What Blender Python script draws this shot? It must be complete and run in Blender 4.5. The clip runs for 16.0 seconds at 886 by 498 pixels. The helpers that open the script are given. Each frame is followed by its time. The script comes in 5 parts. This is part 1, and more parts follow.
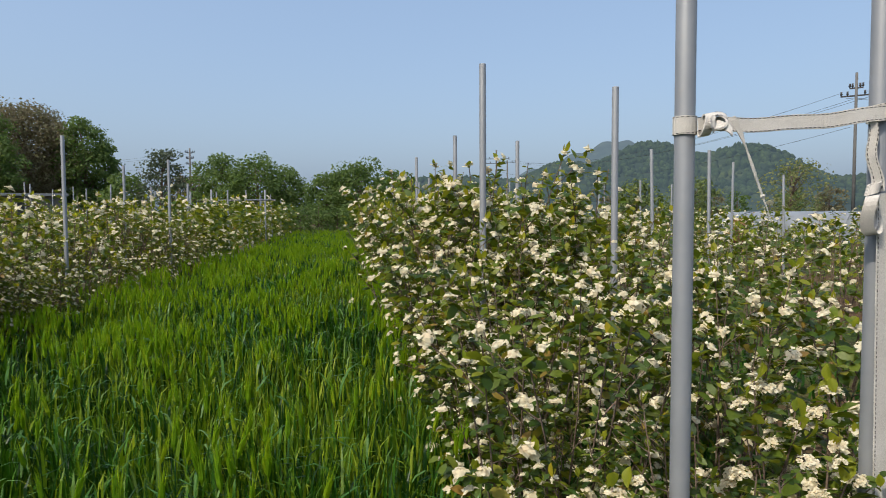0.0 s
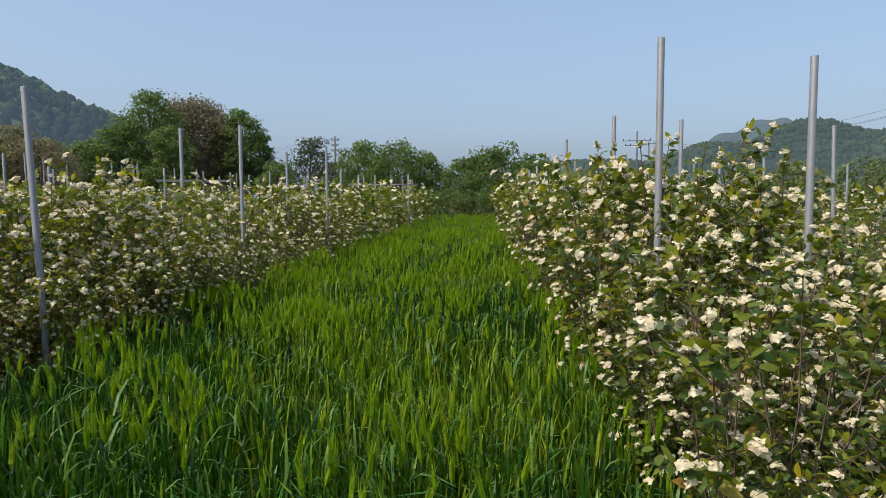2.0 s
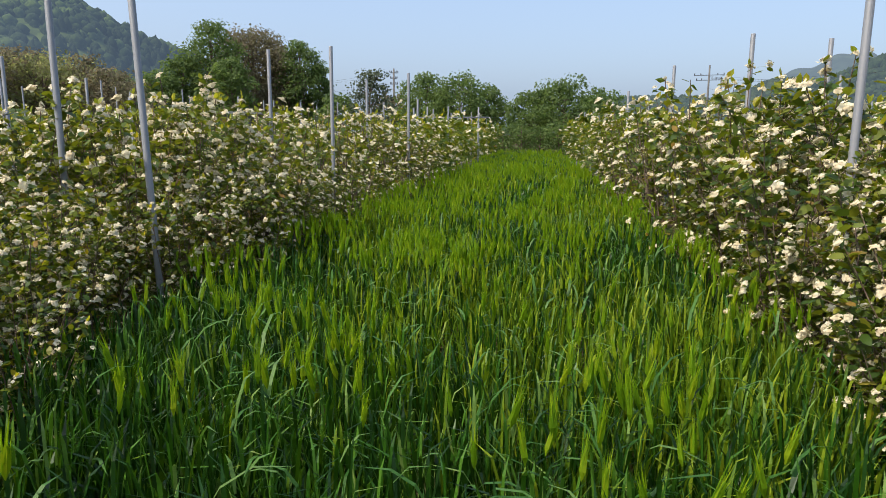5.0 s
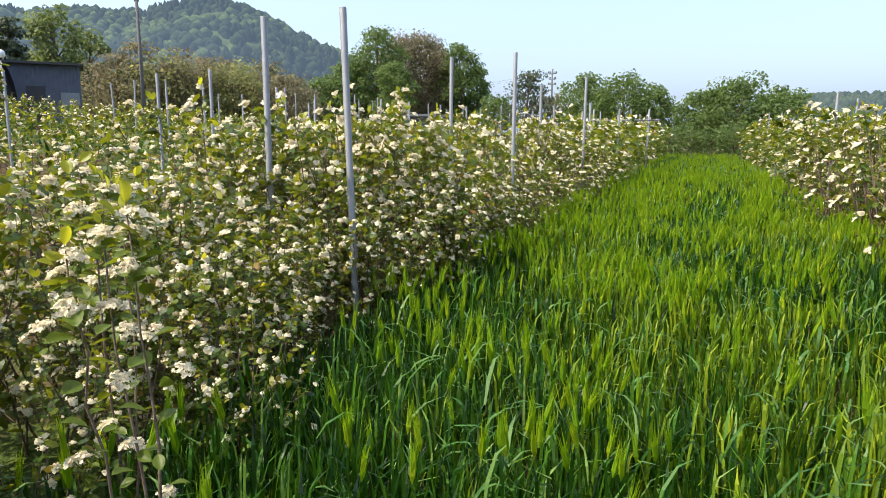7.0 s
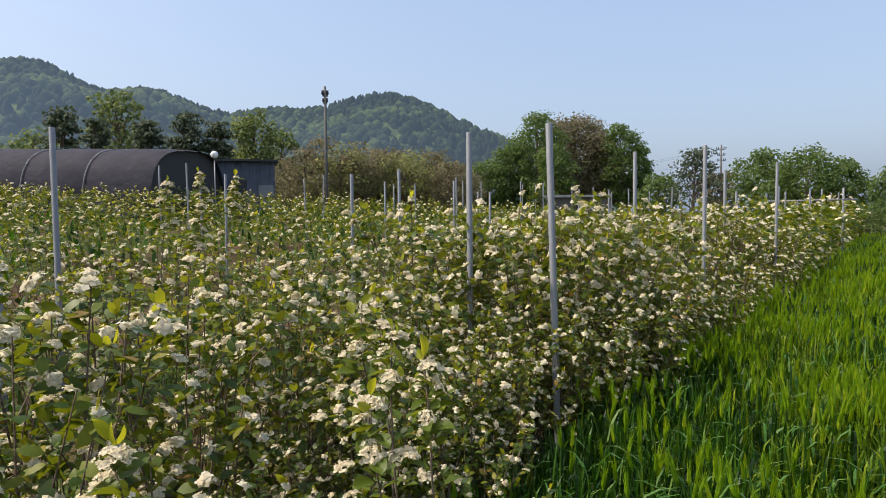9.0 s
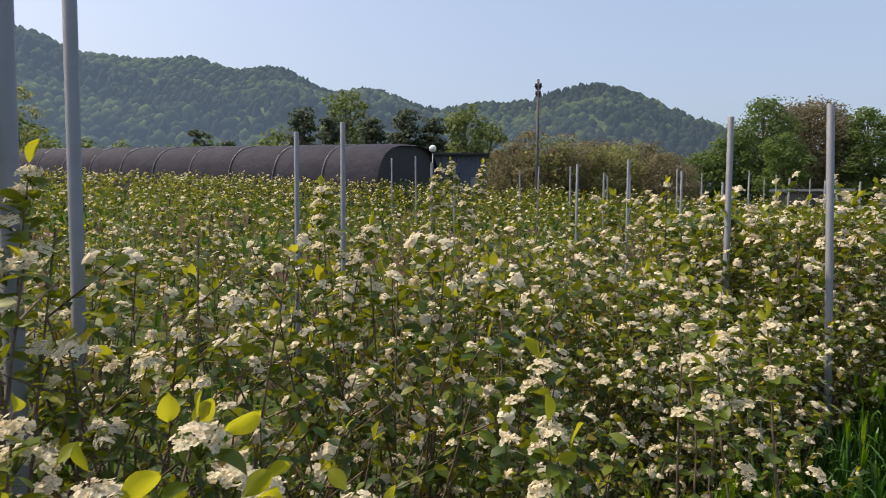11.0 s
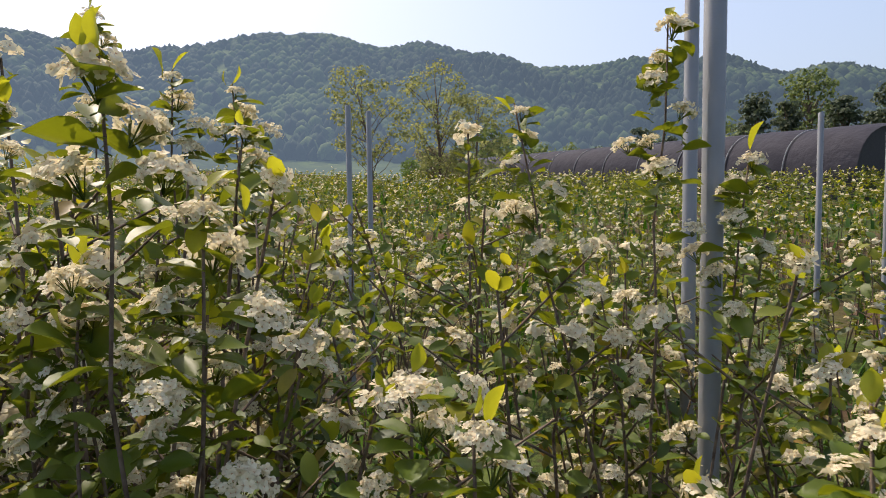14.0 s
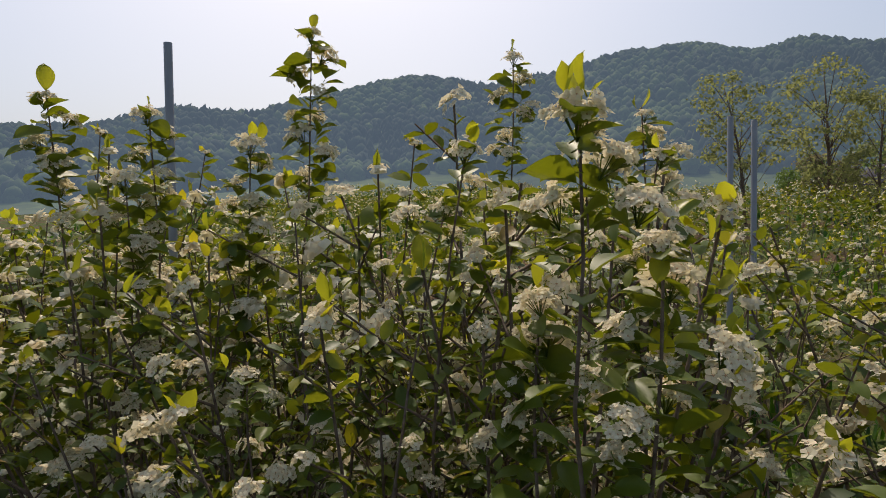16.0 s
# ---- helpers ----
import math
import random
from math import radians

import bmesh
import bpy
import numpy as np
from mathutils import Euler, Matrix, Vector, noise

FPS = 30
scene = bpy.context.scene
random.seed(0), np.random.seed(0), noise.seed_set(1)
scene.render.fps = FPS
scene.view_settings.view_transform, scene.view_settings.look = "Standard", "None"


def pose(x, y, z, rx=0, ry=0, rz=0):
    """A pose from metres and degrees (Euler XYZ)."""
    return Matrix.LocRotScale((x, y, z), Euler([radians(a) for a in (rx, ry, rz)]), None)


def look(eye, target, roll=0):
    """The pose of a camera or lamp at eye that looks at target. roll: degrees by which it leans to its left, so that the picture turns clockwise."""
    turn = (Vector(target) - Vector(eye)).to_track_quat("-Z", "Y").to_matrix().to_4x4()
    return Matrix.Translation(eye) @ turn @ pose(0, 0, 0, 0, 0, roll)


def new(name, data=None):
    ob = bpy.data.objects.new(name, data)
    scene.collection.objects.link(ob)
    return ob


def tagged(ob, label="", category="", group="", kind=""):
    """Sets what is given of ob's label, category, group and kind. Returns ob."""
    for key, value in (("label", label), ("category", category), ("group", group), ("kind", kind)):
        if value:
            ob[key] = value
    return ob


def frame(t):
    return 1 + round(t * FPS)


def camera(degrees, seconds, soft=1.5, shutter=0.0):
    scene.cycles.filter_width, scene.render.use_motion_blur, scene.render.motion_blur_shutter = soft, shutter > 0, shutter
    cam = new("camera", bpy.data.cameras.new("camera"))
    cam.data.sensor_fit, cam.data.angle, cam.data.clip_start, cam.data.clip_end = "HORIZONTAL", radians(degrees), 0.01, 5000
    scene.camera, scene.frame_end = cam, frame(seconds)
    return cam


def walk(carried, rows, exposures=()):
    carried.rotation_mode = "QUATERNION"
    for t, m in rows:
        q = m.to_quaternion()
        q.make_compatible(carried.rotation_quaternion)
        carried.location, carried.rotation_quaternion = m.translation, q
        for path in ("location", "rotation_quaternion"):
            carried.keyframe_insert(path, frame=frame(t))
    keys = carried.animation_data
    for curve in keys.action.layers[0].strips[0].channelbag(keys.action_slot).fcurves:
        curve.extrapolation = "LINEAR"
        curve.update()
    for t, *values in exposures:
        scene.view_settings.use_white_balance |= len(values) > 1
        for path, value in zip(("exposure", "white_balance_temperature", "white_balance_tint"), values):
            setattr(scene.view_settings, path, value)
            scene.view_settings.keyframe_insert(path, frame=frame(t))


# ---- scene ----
cam = camera(68.46, 16.0, soft=0.5, shutter=0.1)
# seconds, x, y, z, yaw, pitch, roll
PATH = [
    (0.0, -0.000, -0.000, 1.554, 0.000, -3.066, 0.301),
    (0.5, -0.112, -0.034, 1.533, 5.149, -2.997, 0.449),
    (1.0, -0.149, -0.049, 1.554, 6.659, -2.822, 0.246),
    (1.5, -0.192, -0.008, 1.550, 9.011, -2.506, 0.251),
    (2.0, -0.257, 0.006, 1.541, 11.646, -4.365, 0.339),
    (2.5, -0.372, 0.007, 1.555, 16.065, -7.070, 0.551),
    (3.0, -0.463, 0.000, 1.507, 18.447, -7.410, 0.340),
    (3.5, -0.528, -0.064, 1.429, 15.939, -7.517, -0.846),
    (6.0, -1.200, 0.542, 1.459, 18.488, -12.387, 0.485),
    (6.5, -1.287, 0.535, 1.460, 24.849, -12.974, 0.611),
    (7.0, -1.417, 0.519, 1.552, 29.585, -9.952, -0.462),
    (7.5, -1.483, 0.540, 1.666, 31.861, -6.577, -0.091),
    (8.0, -1.563, 0.496, 1.723, 35.689, -5.554, 0.071),
    (8.5, -1.628, 0.417, 1.760, 39.784, -4.354, 0.070),
    (11.0, -1.721, -0.194, 1.690, 60.740, -3.607, -0.327),
    (11.5, -1.734, -0.294, 1.646, 69.197, -6.624, -1.533),
    (12.0, -1.714, -0.425, 1.666, 77.816, -6.088, -0.825),
    (12.5, -1.723, -0.519, 1.692, 86.020, -5.704, -0.144),
    (13.0, -1.731, -0.578, 1.700, 91.428, -5.084, 1.700),
    (13.5, -1.851, -0.628, 1.678, 96.120, -4.728, 2.141),
    (14.0, -2.110, -0.742, 1.682, 97.709, -3.830, 0.685),
    (14.5, -2.159, -0.790, 1.677, 108.152, -3.583, 0.817),
    (15.0, -2.162, -0.756, 1.665, 120.312, -3.710, 1.654),
    (15.5, -2.120, -0.818, 1.692, 125.617, -3.009, 1.525),
    (16.0, -2.065, -0.863, 1.701, 128.324, -2.073, 0.688),
]
EXPOSURES = [(0.0, -0.27, 6500, 9), (2.5, -0.23, 6550, 10), (3.0, -0.04, 6600, 11), (3.5, 0.06, 6600, 11), (6.0, 0.08, 6600, 12), (6.5, 0.46, 6650, 12), (7.0, 0.62, 6700, 12), (8.5, 0.08, 6800, 13), (11.0, -0.12, 7050, 15),
             (11.5, -0.06, 7250, 16), (12.5, 0.34, 7250, 16), (13.5, 0.22, 7050, 16), (14.0, 0.0, 7000, 16), (14.5, -0.14, 6950, 16), (15.0, -0.44, 7050, 16), (15.5, -0.48, 7050, 15), (16.0, -0.56, 7100, 14)]
walk(cam, [(t, pose(x, y, z, 90 + p, r, yaw)) for t, x, y, z, yaw, p, r in PATH], EXPOSURES)

# ---- world and sun ----
SUN_YAW, SUN_EL = 138.0, 53.0
world = bpy.data.worlds.new("world")
scene.world = world
world.use_nodes = True
wn = world.node_tree.nodes
sky = wn.new("ShaderNodeTexSky")
sky.sky_type = "NISHITA"
sky.sun_disc = False
sky.sun_elevation = radians(SUN_EL)
sky.sun_rotation = radians(-SUN_YAW)
sky.air_density, sky.dust_density, sky.ozone_density = 1.1, 4.6, 1.6
wn["Background"].inputs["Strength"].default_value = 0.215
veil = wn.new("ShaderNodeMix")
veil.data_type = "RGBA"
veil.inputs["Factor"].default_value = 0.42
veil.inputs["B"].default_value = (2.4, 3.4, 5.1, 1)
world.node_tree.links.new(sky.outputs[0], veil.inputs["A"])
world.node_tree.links.new(veil.outputs["Result"], wn["Background"].inputs["Color"])
sun = new("sun", bpy.data.lights.new("sun", "SUN"))
sun.data.energy, sun.data.angle, sun.data.color = 4.5, radians(0.6), (1.0, 0.92, 0.79)
sun_dir = Vector((-math.sin(radians(SUN_YAW)) * math.cos(radians(SUN_EL)), math.cos(radians(SUN_YAW)) * math.cos(radians(SUN_EL)), math.sin(radians(SUN_EL))))
sun.matrix_world = look(sun_dir * 50, (0, 0, 0))

# ---- materials ----


def material(name, rough=0.6, metal=0.0):
    m = bpy.data.materials.new(name)
    m.use_nodes = True
    b = m.node_tree.nodes["Principled BSDF"]
    b.inputs["Roughness"].default_value, b.inputs["Metallic"].default_value = rough, metal
    b.inputs["Specular IOR Level"].default_value = 0.5 if rough < 0.7 else 0.08
    return m, m.node_tree, b


def node(nt, kind, **values):
    n = nt.nodes.new(kind)
    for key, value in values.items():
        n.inputs[key.replace("_", " ")].default_value = value
    return n


def ramp(nt, source, stops):
    """A colour ramp over source; stops: (position, (r, g, b))."""
    r = nt.nodes.new("ShaderNodeValToRGB")
    els = r.color_ramp.elements
    while len(els) < len(stops):
        els.new(0.5)
    for e, (p, c) in zip(els, stops):
        e.position, e.color = p, (*c, 1)
    nt.links.new(source, r.inputs["Fac"])
    return r.outputs["Color"]


def mixed(nt, fac, a, b, mode="MIX"):
    n = nt.nodes.new("ShaderNodeMix")
    n.data_type, n.blend_type = "RGBA", mode
    for sock, v in ((n.inputs["Factor"], fac), (n.inputs["A"], a), (n.inputs["B"], b)):
        if isinstance(v, (int, float)):
            sock.default_value = v
        elif isinstance(v, tuple):
            sock.default_value = (*v, 1)
        else:
            nt.links.new(v, sock)
    return n.outputs["Result"]


def place(nt):
    return nt.nodes.new("ShaderNodeNewGeometry").outputs["Position"]


def noisy(nt, scale, detail=4.0, vec=None, rough=0.55):
    n = node(nt, "ShaderNodeTexNoise", Scale=scale, Detail=detail, Roughness=rough)
    nt.links.new(vec if vec is not None else place(nt), n.inputs["Vector"])
    return n.outputs["Fac"]


def bumped(nt, b, height, strength, distance=0.01):
    n = node(nt, "ShaderNodeBump", Strength=strength, Distance=distance)
    nt.links.new(height, n.inputs["Height"])
    nt.links.new(n.outputs["Normal"], b.inputs["Normal"])


def leafy(name, stops, through_colour, share=0.4, rough=0.45):
    """Thin living tissue: a glossy face and light that comes through it."""
    m, nt, b = material(name, rough)
    b.inputs["Specular IOR Level"].default_value = 0.28
    geo = nt.nodes.new("ShaderNodeNewGeometry")
    rnd = geo.outputs["Random Per Island"]
    col = ramp(nt, rnd, stops)
    thr = mixed(nt, 0.45, col, through_colour)
    fine = noisy(nt, 140.0, 2.0)
    col = mixed(nt, 0.25, col, ramp(nt, fine, [(0.3, (0.3, 0.3, 0.3)), (0.7, (1, 1, 1))]), "MULTIPLY")
    nt.links.new(col, b.inputs["Base Color"])
    tr = nt.nodes.new("ShaderNodeBsdfTranslucent")
    nt.links.new(thr, tr.inputs["Color"])
    mix = nt.nodes.new("ShaderNodeMixShader")
    mix.inputs["Fac"].default_value = share
    nt.links.new(b.outputs[0], mix.inputs[1])
    nt.links.new(tr.outputs[0], mix.inputs[2])
    nt.links.new(mix.outputs[0], nt.nodes["Material Output"].inputs["Surface"])
    return m


M_LEAF = leafy("chokeberry_leaf", [(0.0, (0.014, 0.038, 0.006)), (0.40, (0.044, 0.090, 0.010)), (0.75, (0.130, 0.172, 0.018)), (0.94, (0.22, 0.215, 0.02)), (1.0, (0.24, 0.13, 0.03))], (0.50, 0.52, 0.01), 0.32, 0.46)
M_YOUNG = leafy("young_leaf", [(0.0, (0.14, 0.22, 0.025)), (0.6, (0.27, 0.30, 0.025)), (1.0, (0.40, 0.31, 0.02))], (0.72, 0.66, 0.02), 0.56, 0.38)
M_PETAL = leafy("petal", [(0.0, (0.70, 0.60, 0.40)), (0.6, (0.84, 0.79, 0.60)), (1.0, (0.78, 0.64, 0.43))], (0.88, 0.78, 0.52), 0.34, 0.6)
M_WHEAT = leafy("wheat_blade", [(0.0, (0.004, 0.020, 0.003)), (0.5, (0.009, 0.044, 0.004)), (0.72, (0.026, 0.096, 0.006)), (0.92, (0.075, 0.185, 0.02)), (1.0, (0.19, 0.28, 0.07))], (0.16, 0.40, 0.004), 0.22, 0.42)
M_RIPE = leafy("ripening_blade", [(0.0, (0.045, 0.105, 0.004)), (0.5, (0.115, 0.200, 0.008)), (1.0, (0.24, 0.30, 0.012))], (0.32, 0.50, 0.004), 0.28, 0.55)

M_EAR = leafy("barley_ear", [(0.0, (0.105, 0.23, 0.006)), (0.6, (0.19, 0.33, 0.008)), (1.0, (0.35, 0.43, 0.012))], (0.44, 0.63, 0.003), 0.48, 0.5)
M_FLAG = leafy("flag_leaf", [(0.0, (0.030, 0.10, 0.012)), (0.6, (0.060, 0.155, 0.026)), (1.0, (0.13, 0.22, 0.06))], (0.18, 0.44, 0.01), 0.25, 0.42)

M_ANTHER, _nt, _b = material("anther", 0.8)
_b.inputs["Base Color"].default_value = (0.50, 0.30, 0.17, 1)

M_BARK, _nt, _b = material("bark", 0.85)
_nt.links.new(ramp(_nt, noisy(_nt, 45.0), [(0.3, (0.085, 0.055, 0.040)), (0.7, (0.22, 0.165, 0.125))]), _b.inputs["Base Color"])
bumped(_nt, _b, noisy(_nt, 160.0), 0.5, 0.004)

M_STEEL, _nt, _b = material("galvanised_steel", 0.55, 0.25)
_c = mixed(_nt, noisy(_nt, 9.0, 5.0), (0.185, 0.195, 0.21), (0.27, 0.28, 0.295))
_c = mixed(_nt, ramp(_nt, noisy(_nt, 34.0, 6.0), [(0.58, (0, 0, 0)), (0.75, (0.5, 0.5, 0.5))]), _c, (0.25, 0.24, 0.23))
_nt.links.new(_c, _b.inputs["Base Color"])
bumped(_nt, _b, noisy(_nt, 220.0), 0.15, 0.002)

M_WEB, _nt, _b = material("webbing", 0.9)
_w = node(_nt, "ShaderNodeTexWave", Scale=160.0, Distortion=1.0)
_nt.links.new(place(_nt), _w.inputs["Vector"])
_c = mixed(_nt, noisy(_nt, 14.0), (0.60, 0.55, 0.49), (0.78, 0.75, 0.70))
_nt.links.new(mixed(_nt, 0.3, _c, _w.outputs["Color"], "MULTIPLY"), _b.inputs["Base Color"])
bumped(_nt, _b, _w.outputs["Fac"], 0.5, 0.002)

M_THREAD, _nt, _b = material("black_thread", 0.9)
_b.inputs["Base Color"].default_value = (0.02, 0.02, 0.022, 1)

M_SOIL, _nt, _b = material("soil", 0.95)
_c = ramp(_nt, noisy(_nt, 3.5, 8.0, rough=0.7), [(0.3, (0.05, 0.030, 0.018)), (0.55, (0.10, 0.062, 0.036)), (0.75, (0.17, 0.11, 0.068))])
_g = ramp(_nt, noisy(_nt, 0.35, 6.0), [(0.40, (0, 0, 0)), (0.55, (1, 1, 1))])
_k = ramp(_nt, noisy(_nt, 11.0, 8.0, rough=0.75), [(0.32, (0.050, 0.042, 0.022)), (0.5, (0.045, 0.075, 0.016)), (0.7, (0.11, 0.13, 0.03))])
_nt.links.new(mixed(_nt, _g, _c, _k), _b.inputs["Base Color"])
bumped(_nt, _b, noisy(_nt, 28.0, 8.0), 0.8, 0.03)


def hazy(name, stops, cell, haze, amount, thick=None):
    """A distant wooded slope: mottled crowns, each of its own tone, with haze painted on as the surface's own glow,
    stronger to the south where given.
    """
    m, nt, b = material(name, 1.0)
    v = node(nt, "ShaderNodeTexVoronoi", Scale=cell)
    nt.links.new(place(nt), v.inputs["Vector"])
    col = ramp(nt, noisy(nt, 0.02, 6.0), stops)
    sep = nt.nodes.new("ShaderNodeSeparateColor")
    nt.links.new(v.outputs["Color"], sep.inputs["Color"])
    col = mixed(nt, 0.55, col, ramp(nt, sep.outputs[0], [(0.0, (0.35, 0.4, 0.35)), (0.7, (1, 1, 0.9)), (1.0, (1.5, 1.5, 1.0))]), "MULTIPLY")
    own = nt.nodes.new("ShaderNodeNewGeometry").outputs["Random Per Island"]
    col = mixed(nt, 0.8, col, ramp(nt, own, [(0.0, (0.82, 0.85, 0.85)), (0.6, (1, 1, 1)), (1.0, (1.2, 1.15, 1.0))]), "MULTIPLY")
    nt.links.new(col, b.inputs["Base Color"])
    # distance haze is imitated by letting the slope itself emit
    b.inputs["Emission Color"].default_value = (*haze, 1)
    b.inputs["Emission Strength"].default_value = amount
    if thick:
        # painted glow grows southwards, for the thicker haze on the sun's side
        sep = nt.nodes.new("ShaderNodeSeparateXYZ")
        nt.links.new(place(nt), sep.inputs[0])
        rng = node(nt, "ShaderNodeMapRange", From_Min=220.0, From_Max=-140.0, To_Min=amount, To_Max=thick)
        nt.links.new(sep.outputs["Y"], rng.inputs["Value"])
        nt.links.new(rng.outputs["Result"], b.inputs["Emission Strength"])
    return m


# bluish emission that stands in for haze on the western slopes and crowns
HAZE_GLOW = (0.25, 0.365, 0.53)
M_HILL = hazy("wooded_hill", [(0.3, (0.024, 0.036, 0.012)), (0.5, (0.042, 0.060, 0.017)), (0.68, (0.072, 0.092, 0.026))], 0.22, HAZE_GLOW, 0.24, 0.41)
M_CROWN = hazy("hill_crown", [(0.3, (0.009, 0.016, 0.006)), (0.5, (0.014, 0.024, 0.008)), (0.7, (0.024, 0.036, 0.011))], 0.9, HAZE_GLOW, 0.24, 0.42)
M_CROWN_LIGHT = hazy("light_hill_crown", [(0.3, (0.024, 0.038, 0.010)), (0.5, (0.038, 0.058, 0.014)), (0.7, (0.058, 0.076, 0.020))], 0.9, HAZE_GLOW, 0.25, 0.42)
M_CROWN_PINE = hazy("hill_pine", [(0.3, (0.008, 0.015, 0.008)), (0.6, (0.014, 0.022, 0.011))], 0.9, HAZE_GLOW, 0.23, 0.41)
# far slopes and mountain: blue paleness of haze painted as emission, strongest farthest off
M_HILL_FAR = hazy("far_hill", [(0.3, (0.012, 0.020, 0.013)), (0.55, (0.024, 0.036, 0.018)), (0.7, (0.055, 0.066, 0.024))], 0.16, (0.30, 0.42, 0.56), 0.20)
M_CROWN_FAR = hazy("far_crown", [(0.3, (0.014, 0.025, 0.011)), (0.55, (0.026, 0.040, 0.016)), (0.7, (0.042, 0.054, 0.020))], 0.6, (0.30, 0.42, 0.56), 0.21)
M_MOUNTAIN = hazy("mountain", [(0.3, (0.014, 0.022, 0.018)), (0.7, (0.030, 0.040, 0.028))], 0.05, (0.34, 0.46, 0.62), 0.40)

M_NET, _nt, _b = material("shade_net", 0.75)
_nt.links.new(mixed(_nt, noisy(_nt, 1.3, 6.0), (0.026, 0.026, 0.034), (0.056, 0.055, 0.070)), _b.inputs["Base Color"])
bumped(_nt, _b, noisy(_nt, 2.5, 4.0), 0.5, 0.15)
M_CONCRETE, _nt, _b = material("concrete", 0.85)
_nt.links.new(mixed(_nt, noisy(_nt, 5.0, 6.0), (0.09, 0.087, 0.084), (0.17, 0.165, 0.16)), _b.inputs["Base Color"])
M_DARK, _nt, _b = material("dark_metal", 0.6, 0.4)
_nt.links.new(mixed(_nt, noisy(_nt, 12.0), (0.03, 0.03, 0.032), (0.07, 0.07, 0.075)), _b.inputs["Base Color"])
M_BLUE, _nt, _b = material("painted_sheet", 0.6)
_nt.links.new(mixed(_nt, noisy(_nt, 2.2, 6.0), (0.05, 0.065, 0.10), (0.12, 0.14, 0.18)), _b.inputs["Base Color"])
M_FILM, _nt, _b = material("grey_film", 0.4)
_nt.links.new(mixed(_nt, noisy(_nt, 1.2, 6.0), (0.13, 0.145, 0.16), (0.26, 0.275, 0.29)), _b.inputs["Base Color"])
M_GLOBE, _nt, _b = material("milk_glass", 0.25)
_nt.links.new(mixed(_nt, noisy(_nt, 30.0), (0.75, 0.75, 0.73), (0.85, 0.85, 0.83)), _b.inputs["Base Color"])
M_CLAY, _nt, _b = material("fired_clay", 0.85)
_nt.links.new(mixed(_nt, noisy(_nt, 20.0, 6.0), (0.22, 0.09, 0.05), (0.36, 0.17, 0.10)), _b.inputs["Base Color"])

M_TREE = leafy("tree_leaf", [(0.0, (0.062, 0.105, 0.034)), (0.5, (0.098, 0.155, 0.046)), (1.0, (0.15, 0.205, 0.060))], (0.25, 0.37, 0.055), 0.48, 0.6)
M_TREE_LIGHT = leafy("spring_leaf", [(0.0, (0.090, 0.12, 0.042)), (0.5, (0.135, 0.18, 0.060)), (1.0, (0.20, 0.24, 0.08))], (0.29, 0.36, 0.09), 0.35, 0.6)
M_TREE_BROWN = leafy("budding_leaf", [(0.0, (0.15, 0.125, 0.080)), (0.5, (0.19, 0.165, 0.100)), (1.0, (0.19, 0.20, 0.095))], (0.28, 0.23, 0.11), 0.45, 0.7)
M_PINE = leafy("pine_needle", [(0.0, (0.050, 0.070, 0.046)), (0.6, (0.080, 0.105, 0.062)), (1.0, (0.115, 0.14, 0.07))], (0.14, 0.18, 0.08), 0.3, 0.7)
M_THIN = leafy("thin_leaf", [(0.0, (0.13, 0.15, 0.06)), (0.6, (0.19, 0.21, 0.085)), (1.0, (0.27, 0.26, 0.10))], (0.50, 0.52, 0.16), 0.5, 0.6)

# ---- mesh helpers ----


def mesh_of(name, verts, tris, mats, index=None, smooth=False):
    """A mesh from arrays of vertices and triangles."""
    me = bpy.data.meshes.new(name)
    verts, tris = np.asarray(verts, dtype=np.float32), np.asarray(tris, dtype=np.int32)
    me.vertices.add(len(verts))
    me.vertices.foreach_set("co", verts.ravel())
    me.loops.add(tris.size)
    me.loops.foreach_set("vertex_index", tris.ravel())
    me.polygons.add(len(tris))
    me.polygons.foreach_set("loop_start", np.arange(len(tris), dtype=np.int32) * 3)
    for m in mats if isinstance(mats, (list, tuple)) else [mats]:
        me.materials.append(m)
    if index is not None:
        me.polygons.foreach_set("material_index", np.asarray(index, dtype=np.int32))
    me.polygons.foreach_set("use_smooth", np.full(len(tris), smooth, dtype=bool))
    me.update(calc_edges=True)
    me.validate()
    return me


class Soup:
    """Collects many small pieces into one mesh."""

    def __init__(self):
        self.v, self.f, self.i, self.n = [], [], [], 0

    def add(self, v, f, i=0):
        v, f = np.asarray(v, float), np.asarray(f, int)
        self.v.append(v), self.f.append(f + self.n)
        self.i.append(np.full(len(f), i) if np.isscalar(i) else np.asarray(i))
        self.n += len(v)

    def many(self, tv, tf, rots, places, sizes, ti=0):
        """The template (tv, tf) at each of the rotations, places and sizes."""
        k, n = len(places), len(tv)
        if not k:
            return
        v = np.einsum("kij,nj->kni", rots, tv) * np.asarray(sizes).reshape(k, 1, -1) + np.asarray(places)[:, None, :]
        f = (np.asarray(tf)[None] + (np.arange(k) * n)[:, None, None]).reshape(-1, 3)
        i = ti if np.isscalar(ti) else np.tile(np.asarray(ti), k)
        self.add(v.reshape(-1, 3), f, i)

    def mesh(self, name, mats, smooth=False):
        return mesh_of(name, np.concatenate(self.v), np.concatenate(self.f), mats, np.concatenate(self.i), smooth)


